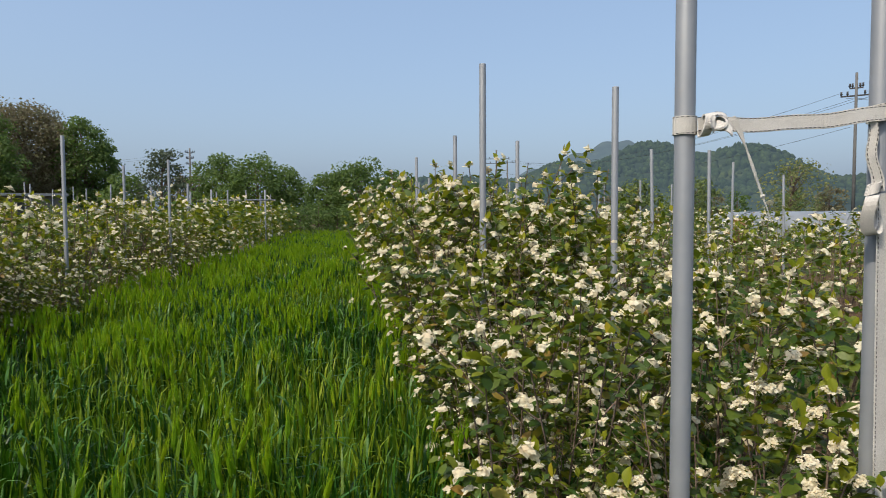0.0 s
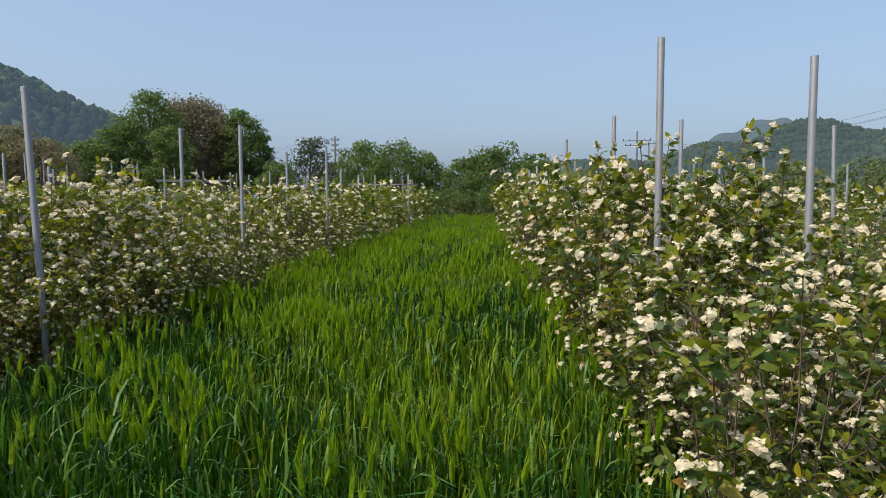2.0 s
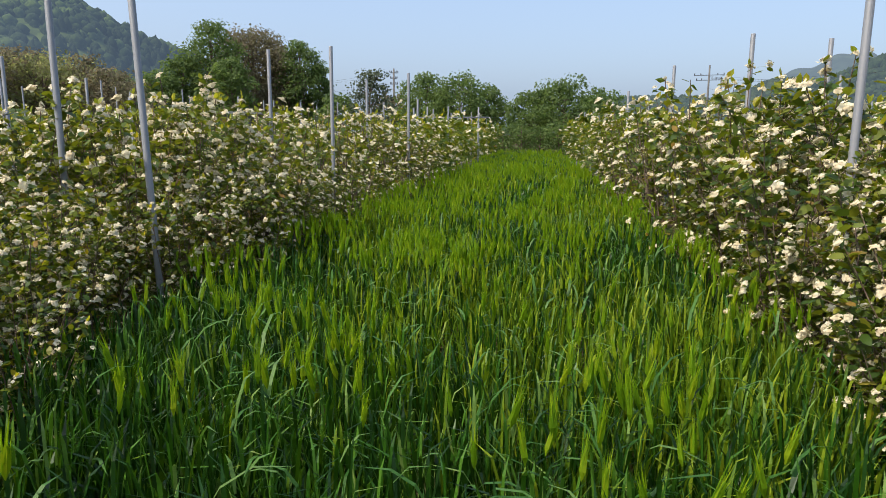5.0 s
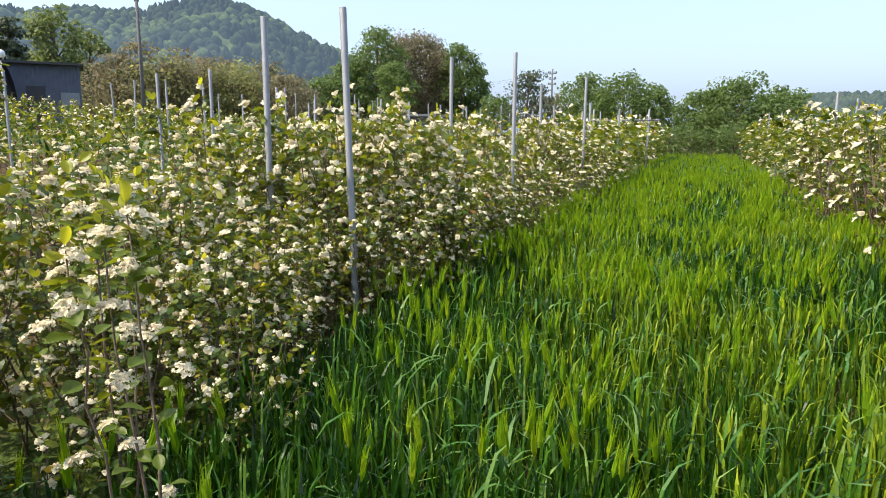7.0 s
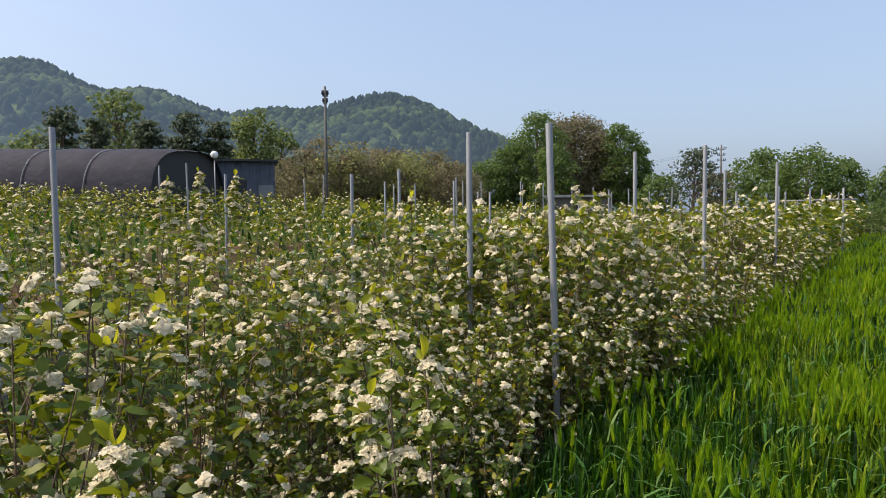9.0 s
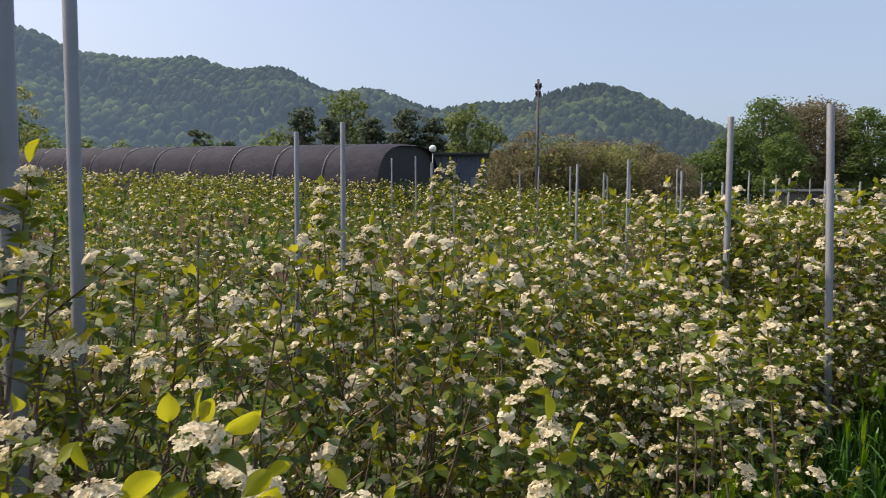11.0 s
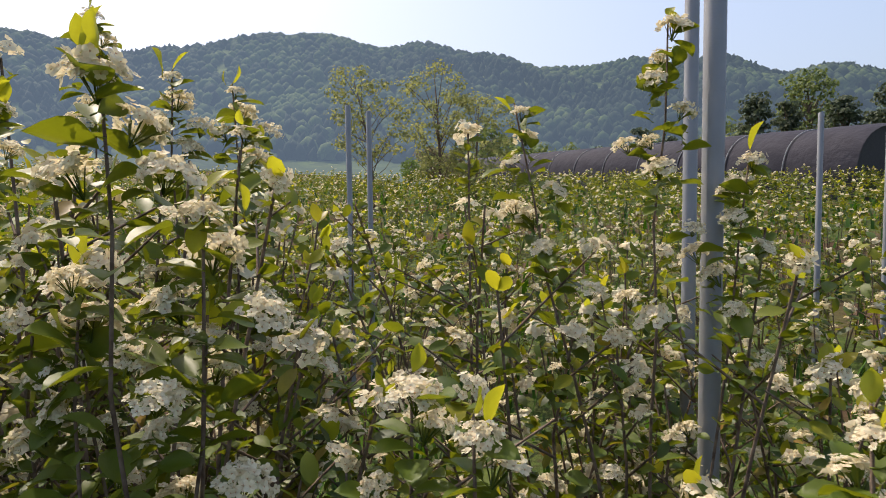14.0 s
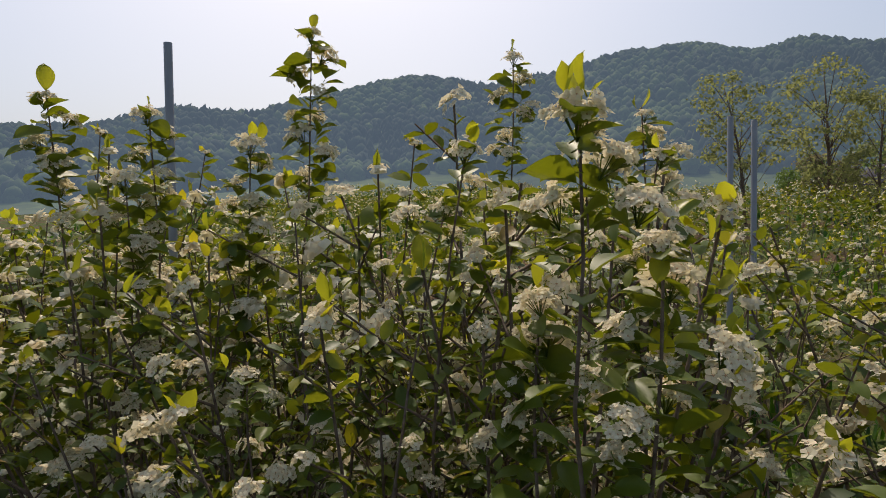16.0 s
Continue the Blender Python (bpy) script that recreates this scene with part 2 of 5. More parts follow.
def tube_into(soup, pts, radii, sides=6, i=0, cap=True):
    """A tapered tube along the points."""
    pts = np.asarray(pts, float)
    rings = []
    for k, p in enumerate(pts):
        d = pts[min(k + 1, len(pts) - 1)] - pts[max(k - 1, 0)]
        d = d / (np.linalg.norm(d) + 1e-9)
        a = np.cross(d, (0.31, 0.95, 0.05) if abs(d[2]) > 0.6 else (0, 0, 1))
        a = a / (np.linalg.norm(a) + 1e-9)
        b = np.cross(d, a)
        ang = np.arange(sides) * 2 * np.pi / sides
        rings.append(p + radii[k] * (np.cos(ang)[:, None] * a + np.sin(ang)[:, None] * b))
    f = []
    for k in range(len(pts) - 1):
        for s in range(sides):
            q, w = k * sides + s, k * sides + (s + 1) % sides
            f += [(q, w, w + sides), (q, w + sides, q + sides)]
    v = np.concatenate(rings)
    if cap:
        last = (len(pts) - 1) * sides
        f += [(last, last + s, last + s + 1) for s in range(1, sides - 1)]
        f += [(0, s + 1, s) for s in range(1, sides - 1)]
    soup.add(v, f, i)


def box_into(soup, lo, hi, i=0, m=None):
    x0, y0, z0 = lo
    x1, y1, z1 = hi
    v = np.array([(x, y, z) for z in (z0, z1) for x, y in ((x0, y0), (x1, y0), (x1, y1), (x0, y1))], float)
    if m is not None:
        v = np.array([m @ Vector(p) for p in v])
    f = [(0, 2, 1), (0, 3, 2), (4, 5, 6), (4, 6, 7)]
    for a in range(4):
        b = (a + 1) % 4
        f += [(a, b, b + 4), (a, b + 4, a + 4)]
    soup.add(v, f, i)


def part(name, me, parent, label=""):
    ob = new(name, me)
    ob.parent = parent
    return tagged(ob, label)


def thing(name, m, label, category, group=""):
    ob = new(name)
    ob.empty_display_size = 0.1
    ob.matrix_world = m
    return tagged(ob, label, category, group)


def turn(normals, spin):
    """Rotations whose z axis is each normal, turned by spin about it."""
    z = normals / np.linalg.norm(normals, axis=1, keepdims=True)
    ref = np.where(np.abs(z[:, 2:3]) > 0.95, np.array([[1.0, 0, 0]]), np.array([[0, 0, 1.0]]))
    x = np.cross(ref, z)
    x /= np.linalg.norm(x, axis=1, keepdims=True)
    y = np.cross(z, x)
    c, s = np.cos(spin)[:, None], np.sin(spin)[:, None]
    return np.stack([x * c + y * s, -x * s + y * c, z], axis=2)


def aim(ydir, updir):
    """Rotations whose y axis is ydir and whose z axis leans to updir."""
    y = ydir / np.linalg.norm(ydir, axis=1, keepdims=True)
    x = np.cross(y, updir)
    x /= np.linalg.norm(x, axis=1, keepdims=True) + 1e-9
    z = np.cross(x, y)
    return np.stack([x, y, z], axis=2)


# ---- the lie of the land ----
ROW = radians(8.0)
ALONG = Vector((-math.sin(ROW), math.cos(ROW), 0))
CROSS = Vector((math.cos(ROW), math.sin(ROW), 0))


def spot(c, a):
    """The place c metres across the rows and a metres along them."""
    p = CROSS * c + ALONG * a
    return p.x, p.y


def ease(x):
    x = min(max(x, 0.0), 1.0)
    return x * x * (3 - 2 * x)


def height(x, y):
    """The ground rises gently to the west."""
    w = -x - 9.0
    if w <= 0:
        return 0.0
    return 4.4 * (1.0 - math.exp(-w * w / (w + 5.0) / 44.0)) * (1.0 + 0.9 * ease(-y / 45.0)) * (1.0 - 0.5 * ease((y - 20.0) / 60.0))


def polar(yaw, dist):
    x, y = -1.5 - dist * math.sin(radians(yaw)), dist * math.cos(radians(yaw))
    return x, y, height(x, y)


def ground():
    axis = sorted({s * v for s in (-1, 1) for v in [0.5 * k for k in range(24)] + [12 * 1.19 ** k for k in range(31)]})
    n = len(axis)
    v, f = [], []
    for y in axis:
        for x in axis:
            bump = 0.025 * noise.noise((x * 1.3, y * 1.3, 0.0)) if abs(x) + abs(y) < 30 else 0.0
            far = max(abs(x), abs(y))
            v.append((x, y, (height(max(x, -140), y) if far < 2000 else height(max(x, -140), y)) + bump))
    for j in range(n - 1):
        for i in range(n - 1):
            q = j * n + i
            f += [(q, q + 1, q + n + 1), (q, q + n + 1, q + n)]
    ob = new("ground", mesh_of("ground", v, f, M_SOIL, smooth=True))
    tagged(ob, "brown orchard soil with patches of low green weeds", "ground", kind="structure")


ground()


def slope(mounds, near, far, yaw, u):
    """The wooded slope at that yaw, u of the way up to its ridge. mounds: (yaw, elevation, width in degrees)."""
    r = near + (far - near) * u
    h = sum((math.tan(radians(e)) * far * math.exp(-0.5 * ((yaw - m) / w) ** 2)) ** 4 for m, e, w in mounds) ** 0.25
    x, y = -1.5 - r * math.sin(radians(yaw)), r * math.cos(radians(yaw))
    fold = 12 * noise.noise((x * 0.012, y * 0.012, 3.0)) * math.sin(math.pi * u) * min(1.0, h / 40)
    return x, y, height(max(x, -140), y) * (1 - u) + h * ease(u) ** 1.2 + fold - 2.0


def hills(name, mat, mounds, yaw0, yaw1, near, far, cols, rows, label):
    """A ridge round the place."""
    v, f = [], []
    for j in range(rows + 1):
        for i in range(cols + 1):
            v.append(slope(mounds, near, far, yaw0 + (yaw1 - yaw0) * i / cols, j / rows))
    for j in range(rows):
        for i in range(cols):
            q = j * (cols + 1) + i
            f += [(q, q + 1, q + cols + 2), (q, q + cols + 2, q + cols + 1)]
    last = len(v)
    for i in range(cols + 1):
        x, y, z = v[rows * (cols + 1) + i]
        v.append((x * 1.05, y * 1.05, -5.0))
    for i in range(cols):
        q, w = rows * (cols + 1) + i, last + i
        f += [(q, q + 1, w + 1), (q, w + 1, w)]
    ob = new(name, mesh_of(name, v, f, mat, smooth=True))
    tagged(ob, label, "hill", kind="structure")


def far_crown(rng, conifer):
    """A lumpy tree crown, 1 high and about 1 wide, seen from far off."""
    rings = ((0.0, 0.40), (0.4, 0.34), (0.78, 0.14)) if conifer else ((0.05, 0.46), (0.48, 0.58), (0.84, 0.34))
    n = 6
    v, f = [], []
    for k, (z, r) in enumerate(rings):
        for q in range(n):
            a = 2 * math.pi * (q + 0.5 * (k % 2)) / n
            w = r * (0.84 + 0.32 * rng.random())
            v.append((w * math.cos(a), w * math.sin(a), z + 0.05 * rng.standard_normal()))
    v.append((0.05 * rng.standard_normal(), 0.05 * rng.standard_normal(), 1.0 + 0.12 * rng.random()))
    for k in range(len(rings) - 1):
        for q in range(n):
            a, b = k * n + q, k * n + (q + 1) % n
            f += [(a, b, b + n), (a, b + n, a + n)]
    top = (len(rings) - 1) * n
    f += [(top + q, top + (q + 1) % n, len(v) - 1) for q in range(n)]
    return np.array(v), f


def hill_woods(name, mats, mounds, yaw0, yaw1, near, far, count, low, label, seed):
    """The crowns of the trees that stand on a slope: broadleaf, light and conifer."""
    rng = np.random.default_rng(seed)
    kinds = [far_crown(rng, k > 3) for k in range(6)]
    rows = [[] for _ in kinds]
    for _ in range(count):
        yaw, u = yaw0 + (yaw1 - yaw0) * rng.random(), 1.0 - (1.0 - low) * rng.random() ** 1.25
        x, y, z = slope(mounds, near, far, yaw, u)
        patch = noise.noise((x * 0.013, y * 0.013, 8.0)) + 0.25 * rng.standard_normal()
        kind = int(rng.integers(4, 6)) if patch < -0.28 or (u > 0.9 and rng.random() < 0.25) else int(rng.integers(0, 4))
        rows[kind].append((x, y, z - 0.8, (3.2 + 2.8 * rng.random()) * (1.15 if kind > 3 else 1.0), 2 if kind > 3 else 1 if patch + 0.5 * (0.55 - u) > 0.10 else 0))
    s = Soup()
    for (v, f), some in zip(kinds, rows):
        for which in range(3):
            pick = np.array([q[:4] for q in some if q[4] == which])
            if len(pick):
                spin = rng.random(len(pick)) * 6.283
                rots = turn(np.array([[0, 0, 1.0]] * len(pick)) + 0.04 * rng.standard_normal((len(pick), 3)), spin)
                s.many(v, f, rots, pick[:, :3], pick[:, 3], min(which, len(mats) - 1))
    ob = new(name, s.mesh(name, mats, True))
    tagged(ob, label, "woods", kind="stuff")


WEST = [(42.0, 6.0, 11.8), (47.9, 9.4, 7.9), (57.8, 8.3, 7.6), (67.1, 9.4, 6.1), (75.3, 10.7, 5.4), (81.4, 10.7, 4.4), (86.7, 10.5, 5.5), (93.2, 11.5, 5.2), (99.2, 12.5, 5.2), (107.2, 13.2, 7.2), (113.5, 12.1, 5.7), (119.7, 11.1, 6.1), (129.2, 11.8, 9.1), (139.5, 9.2, 9.6), (150.4, 8.9, 7.6), (160.0, 7.0, 7.3)]
EAST = [(-81, 4.0, 12), (-56, 4.4, 10), (-39.8, 3.6, 9), (-25.0, 5.2, 4.6), (-17.6, 5.8, 4.6), (-10.5, 4.3, 3.6), (-5.5, 2.5, 5.0), (0.6, 3.1, 6.0), (-110, 4.0, 14), (-140, 4.0, 16)]
hills("backdrop_hills", M_HILL, WEST, 28, 190, 100, 480, 420, 40, "wooded hillside with fresh green and dark crowns, haze painted on as glow")
hill_woods("hillside_woods", [M_CROWN, M_CROWN_LIGHT, M_CROWN_PINE], WEST, 30, 163, 100, 480, 12000, 0.25, "mixed woods of green broadleaf crowns and dark pines on the hillside, with painted haze", 61)
hills("backdrop_far_hills", M_HILL_FAR, EAST, -160, 14, 260, 760, 300, 24, "wooded hills far off, blue green from a painted haze glow")
hill_woods("far_hillside_woods", [M_CROWN_FAR], EAST, -40, 12, 260, 760, 4200, 0.3, "green woods on the distant hills with a painted haze glow", 62)
hills("backdrop_mountain", M_MOUNTAIN, [(-14.0, 6.1, 1.9), (-16.0, 6.0, 1.6), (-11.4, 5.2, 2.0), (-8.0, 4.0, 2.4)], -24, -2, 900, 1300, 160, 24, "distant mountain top behind the nearer hill, paled by painted haze")

# ---- leaves, blossoms, canes ----
LEAF_V = np.array([(0, 0, 0), (0, 0.36, -0.02), (0, 0.7, -0.05), (0, 1.0, -0.13), (0.19, 0.2, 0.03), (0.28, 0.48, 0.05), (0.19, 0.8, -0.01), (-0.19, 0.2, 0.03), (-0.28, 0.48, 0.05), (-0.19, 0.8, -0.01)])
LEAF_F = [(0, 4, 1), (1, 4, 5), (1, 5, 2), (2, 5, 6), (2, 6, 3), (0, 1, 7), (1, 8, 7), (1, 2, 8), (2, 9, 8), (2, 3, 9)]
LEAF_MID_V = np.array([(0, 0, 0), (0.27, 0.45, 0.05), (0, 1.0, -0.06), (-0.27, 0.45, 0.05)])
LEAF_MID_F = [(0, 1, 2), (0, 2, 3)]
LEAF_HALF_V = np.array([(0, 0, 0), (0.23, 0.28, 0.05), (0.23, 0.70, 0.02), (0, 1.0, -0.08), (-0.23, 0.70, 0.02), (-0.23, 0.28, 0.05)])
LEAF_HALF_F = [(0, 1, 5), (1, 4, 5), (1, 2, 4), (2, 3, 4)]


def floret(rounded):
    """One five-petalled flower, radius 1, with its anthers."""
    if rounded:
        rim, tris = ((0.04, 0, 0), (0.50, 0.42, 0.24), (0.92, 0.26, 0.26), (0.95, -0.20, 0.18), (0.55, -0.42, 0.14)), ((0, 4, 1), (1, 4, 3), (1, 3, 2))
    else:
        rim, tris = ((0.04, 0, 0), (0.62, 0.46, 0.30), (1.0, 0.04, 0.20), (0.66, -0.44, 0.16)), ((0, 3, 1), (1, 3, 2))
    v, f, i = [], [], []
    for k in range(5):
        a = 2 * math.pi * k / 5
        ca, sa = math.cos(a), math.sin(a)
        base = len(v)
        for x, y, z in rim:
            v.append((x * ca - y * sa, x * sa + y * ca, z))
        f += [tuple(base + q for q in t) for t in tris]
        i += [0] * len(tris)
    b = len(v)
    v += [(0.20, 0, 0.26), (-0.10, 0.17, 0.30), (-0.10, -0.17, 0.26)]
    f += [(b, b + 1, b + 2)]
    i += [1]
    return np.array(v), f, i


def corymb(rng, count, simple=False):
    """A flat-topped cluster of florets about 1 in radius, as a template."""
    s = Soup()
    r = np.sqrt((np.arange(count) + 0.5) / count) * 0.92
    a = np.arange(count) * 2.399 + rng.random() * 6
    r = r * (1 + 0.12 * rng.standard_normal(count))
    p = np.stack([r * np.cos(a), r * np.sin(a), 0.5 * (1 - r ** 2) + 0.10 * np.sin(3 * a + 5 * r) + (0.06 if simple else 0.13) * rng.standard_normal(count)], 1)
    nrm = np.stack([r * np.cos(a) * 0.8, r * np.sin(a) * 0.8, np.full(count, 0.9)], 1) + (0.35 if simple else 0.55) * rng.standard_normal((count, 3))
    if simple:
        # a ragged dome under the florets
        n = 7 if count > 8 else 5
        rings = ((0.74, 0.02), (0.46, 0.32)) if count > 8 else ((0.84, 0.10),)
        v = [((r0 * (0.8 + 0.4 * rng.random())) * math.cos(6.283 * (q + 0.5 * k) / n), (r0 * (0.8 + 0.4 * rng.random())) * math.sin(6.283 * (q + 0.5 * k) / n), z0 + 0.10 * rng.standard_normal()) for k, (r0, z0) in enumerate(rings) for q in range(n)]
        v.append((0.0, 0.0, 0.46))
        f = [t for q in range(n) for t in ((q, (q + 1) % n, n + (q + 1) % n), (q, n + (q + 1) % n, n + q))] if len(rings) > 1 else []
        f += [(len(v) - 1 - n + q, len(v) - 1 - n + (q + 1) % n, len(v) - 1) for q in range(n)]
        s.add(v, f)
        v, f = np.array([(1, 0.1, 0.12), (0.1, 0.85, -0.08), (-1, -0.1, 0.12), (0, -0.85, -0.08)]), [(0, 1, 2), (0, 2, 3)]
        s.many(v, f, turn(nrm, rng.random(count) * 6), p, (1.34 if count > 8 else 1.0) / math.sqrt(count) * (0.65 + 0.5 * rng.random(count)))
    else:
        v, f, i = floret(count > 40)
        s.many(v, f, turn(nrm, rng.random(count) * 6), p, 1.6 / math.sqrt(count) * (0.8 + 0.35 * rng.random(count)), i)
    return np.concatenate(s.v), np.concatenate(s.f), np.concatenate(s.i)


def bush_soups(seed, lod, tall=1.5, wide=0.62, calm=False):
    """Branchwork, foliage, young growth and bloom of one chokeberry bush. lod 0 is the finest; a calm one has more clusters and fewer young shoots."""
    rng = np.random.default_rng(seed)
    stems, leaves, bloom, heads = Soup(), Soup(), Soup(), []
    canes = (13, 11, 8, 5)[lod]
    twigs = (11, 9, 6, 4)[lod] + 2 * calm
    tips, tipdir, top = [], [], []
    for k in range(canes):
        a = 2.4 * k + rng.random()
        reach = wide * math.sqrt((k + 0.6) / canes) * (0.8 + 0.3 * rng.random())
        h = tall * (1.0 - 0.24 * (reach / wide) ** 2) * (0.86 + 0.22 * rng.random())
        if rng.random() < 0.2 and lod < 2 and seed % 2:
            h *= 1.12
        b = np.array([0.16 * math.cos(a) * rng.random(), 0.16 * math.sin(a) * rng.random(), -0.03])
        e = np.array([reach * math.cos(a), reach * math.sin(a), h])
        c = np.array([reach * 0.5 * math.cos(a), reach * 0.5 * math.sin(a), h * 0.46]) + 0.07 * rng.standard_normal(3)
        s = np.linspace(0, 1, (6, 4, 2, 2)[lod])[:, None]
        pts = (1 - s) ** 2 * b + 2 * s * (1 - s) * c + s ** 2 * e
        pts[1:-1] += 0.012 * rng.standard_normal(pts[1:-1].shape)
        if lod < 3:
            tube_into(stems, pts, np.linspace(0.0065, 0.0025, len(pts)) * (1, 1.1, 1.5, 2)[lod], (5, 3, 3, 3)[lod], cap=False)
        tips.append(e), tipdir.append((e - c)), top.append(True)
        for q in range(twigs):
            u = 0.10 + 0.84 * (q + rng.random()) / twigs
            p = (1 - u) ** 2 * b + 2 * u * (1 - u) * c + u ** 2 * e
            ta = a + rng.normal(0, 1.2)
            ln = (0.12 + 0.22 * rng.random()) * (1.45 - 0.7 * u)
            d = np.array([math.cos(ta), math.sin(ta), 0.45 + 0.6 * rng.random()])
            d /= np.linalg.norm(d)
            t = p + ln * d
            if lod == 0 or (lod == 1 and q % 2):
                tube_into(stems, [p, t], [0.0035, 0.002], 3, cap=False)
            tips.append(t), tipdir.append(d), top.append(False)
    tips, tipdir, top = np.array(tips), np.array(tipdir), np.array(top)
    tipdir /= np.linalg.norm(tipdir, axis=1, keepdims=True)
    out = tips * (1, 1, 0)
    out /= np.linalg.norm(out, axis=1, keepdims=True) + 0.05
    # flat clusters at the tips
    has = rng.random(len(tips)) < (0.48, 0.84, 0.60, 0.55)[lod]
    low = tips[:, 2] < 0.42 * tall
    has &= ~low | (rng.random(len(tips)) < (0.3 if lod == 0 else 0.5))
    nrm = np.array([0, 0, 1.0]) + 0.6 * out + 0.3 * rng.standard_normal(tips.shape)
    size = (0.019 + 0.017 * rng.random(len(tips))) * (1, 1.08, 1.42, 1.9)[lod] * (0.9 if calm and lod == 0 else 1.0)
    which = rng.integers(0, 3, len(tips))
    if lod == 0:
        r = turn(nrm, rng.random(len(tips)) * 6)
        for q in np.flatnonzero(has):
            heads.append((int(which[q]), Matrix.Translation(tips[q]) @ Matrix([list(w) for w in r[q]]).to_4x4() @ Matrix.Scale(size[q], 4)))
    kinds = [corymb(rng, (24, 12, 4, 3)[lod], lod > 0) for _ in range(3)]
    for k in range(3 if lod else 0):
        m = has & (which == k)
        v, f, i = kinds[k]
        bloom.many(v, f, turn(nrm[m], rng.random(m.sum()) * 6), tips[m], size[m], i)
    # leaves below each cluster and along the twigs
    per = (9, 7, 5, 5)[lod]
    n = len(tips) * per
    base = np.repeat(tips, per, 0) - np.repeat(tipdir, per, 0) * (0.01 + 0.18 * rng.random((n, 1)))
    az = rng.random(n) * 2 * np.pi
    yd = np.stack([np.cos(az), np.sin(az), 0.1 + 0.55 * rng.standard_normal(n)], 1) + 0.35 * np.repeat(out, per, 0)
    up = np.array([0, 0, 1.0]) + 0.45 * rng.standard_normal((n, 3))
    lsz = (0.036 + 0.032 * rng.random(n)) * (1, 1.25, 1.7, 2.8)[lod] * ((0.82 if calm else 0.78) if lod == 0 else 1.0)
    keep = ~np.repeat(low, per) | (rng.random(n) < (0.38 if lod == 0 else 0.55))
    base, yd, up, lsz = base[keep], yd[keep], up[keep], lsz[keep]
    tv, tf = ((LEAF_V, LEAF_F), (LEAF_HALF_V, LEAF_HALF_F), (LEAF_MID_V, LEAF_MID_F), (LEAF_MID_V, LEAF_MID_F))[lod]
    leaves.many(tv, tf, aim(yd, up), base, lsz)
    # young shoots that stand up above the clusters
    m = (top & (rng.random(len(tips)) < (0.5 if calm else 0.6))) | (rng.random(len(tips)) < (0.045 if calm else 0.09))
    n = int(m.sum()) * 2
    base = np.repeat(tips[m], 2, 0)
    yd = np.stack([0.45 * rng.standard_normal(n), 0.45 * rng.standard_normal(n), np.full(n, 1.0)], 1)
    leaves.many(tv, tf, aim(yd, rng.standard_normal((n, 3))), base, (0.038 + 0.026 * rng.random(n)) * (1, 1.15, 1.4, 2)[lod], 1)
    return stems, leaves, bloom, heads


BUSH_LABEL = "flowering chokeberry bush with creamy white clusters and green leaves"
BUSH_PARTS = ("branchwork", "foliage", "bloom")
BUSH_MATS = ([M_BARK], [M_LEAF, M_YOUNG], [M_PETAL, M_ANTHER])
BUSH_SOUPS = [[bush_soups(11 + 10 * lod + k, lod, calm=k > 3) for k in range(7)] for lod in range(2)]
BUSH_MESHES = [[[s.mesh(nm, mt, True) if s.v else None for s, nm, mt in zip(soups[:3], BUSH_PARTS, BUSH_MATS)] for soups in row] for row in BUSH_SOUPS]


def corymb_mesh(seed):
    v, f, i = corymb(np.random.default_rng(seed), 19)
    return mesh_of("corymb", v, f, [M_PETAL, M_ANTHER], i, True)


CORYMBS = [corymb_mesh(40 + k) for k in range(3)]
FAR_SOUPS = [[bush_soups(51 + 10 * lod + k, lod) for k in range(3)] for lod in (2, 3)]


def bush_pose(x, y, size, rng):
    return Matrix.Translation((x, y, height(x, y))) @ Matrix.Rotation(rng.random() * 6.28, 4, "Z") @ Matrix.Diagonal((size * (0.92 + 0.16 * rng.random()), size * (0.92 + 0.16 * rng.random()), size, 1))


def plant(x, y, size, rng, fine):
    """Sets one bush with its parts; fine 0 or 1."""
    b = thing("chokeberry_bush", bush_pose(x, y, size, rng), BUSH_LABEL, "shrub", "flowering bushes of the orchard")
    k = int(rng.integers(0, 4)) if x < -2 and y < 1.5 else 4 + int(rng.integers(0, 3))
    for nm, me, lb in zip(BUSH_PARTS, BUSH_MESHES[fine][k], ("", "", "creamy white flat flower clusters")):
        if me:
            tagged(part(nm, me, b, lb), kind="" if nm == "branchwork" else "stuff")
    for which, m in BUSH_SOUPS[fine][k][3]:
        part("corymb", CORYMBS[which], b).matrix_basis = m
    return b


def off_path(x, y):
    """Distance in plan from the strip on which one walks."""
    p, a, b = Vector((x, y)), Vector((0.1, 0.2)), Vector((-2.2, -1.0))
    u = min(max((p - a).dot(b - a) / (b - a).length_squared, 0), 1)
    return (p - a - u * (b - a)).length


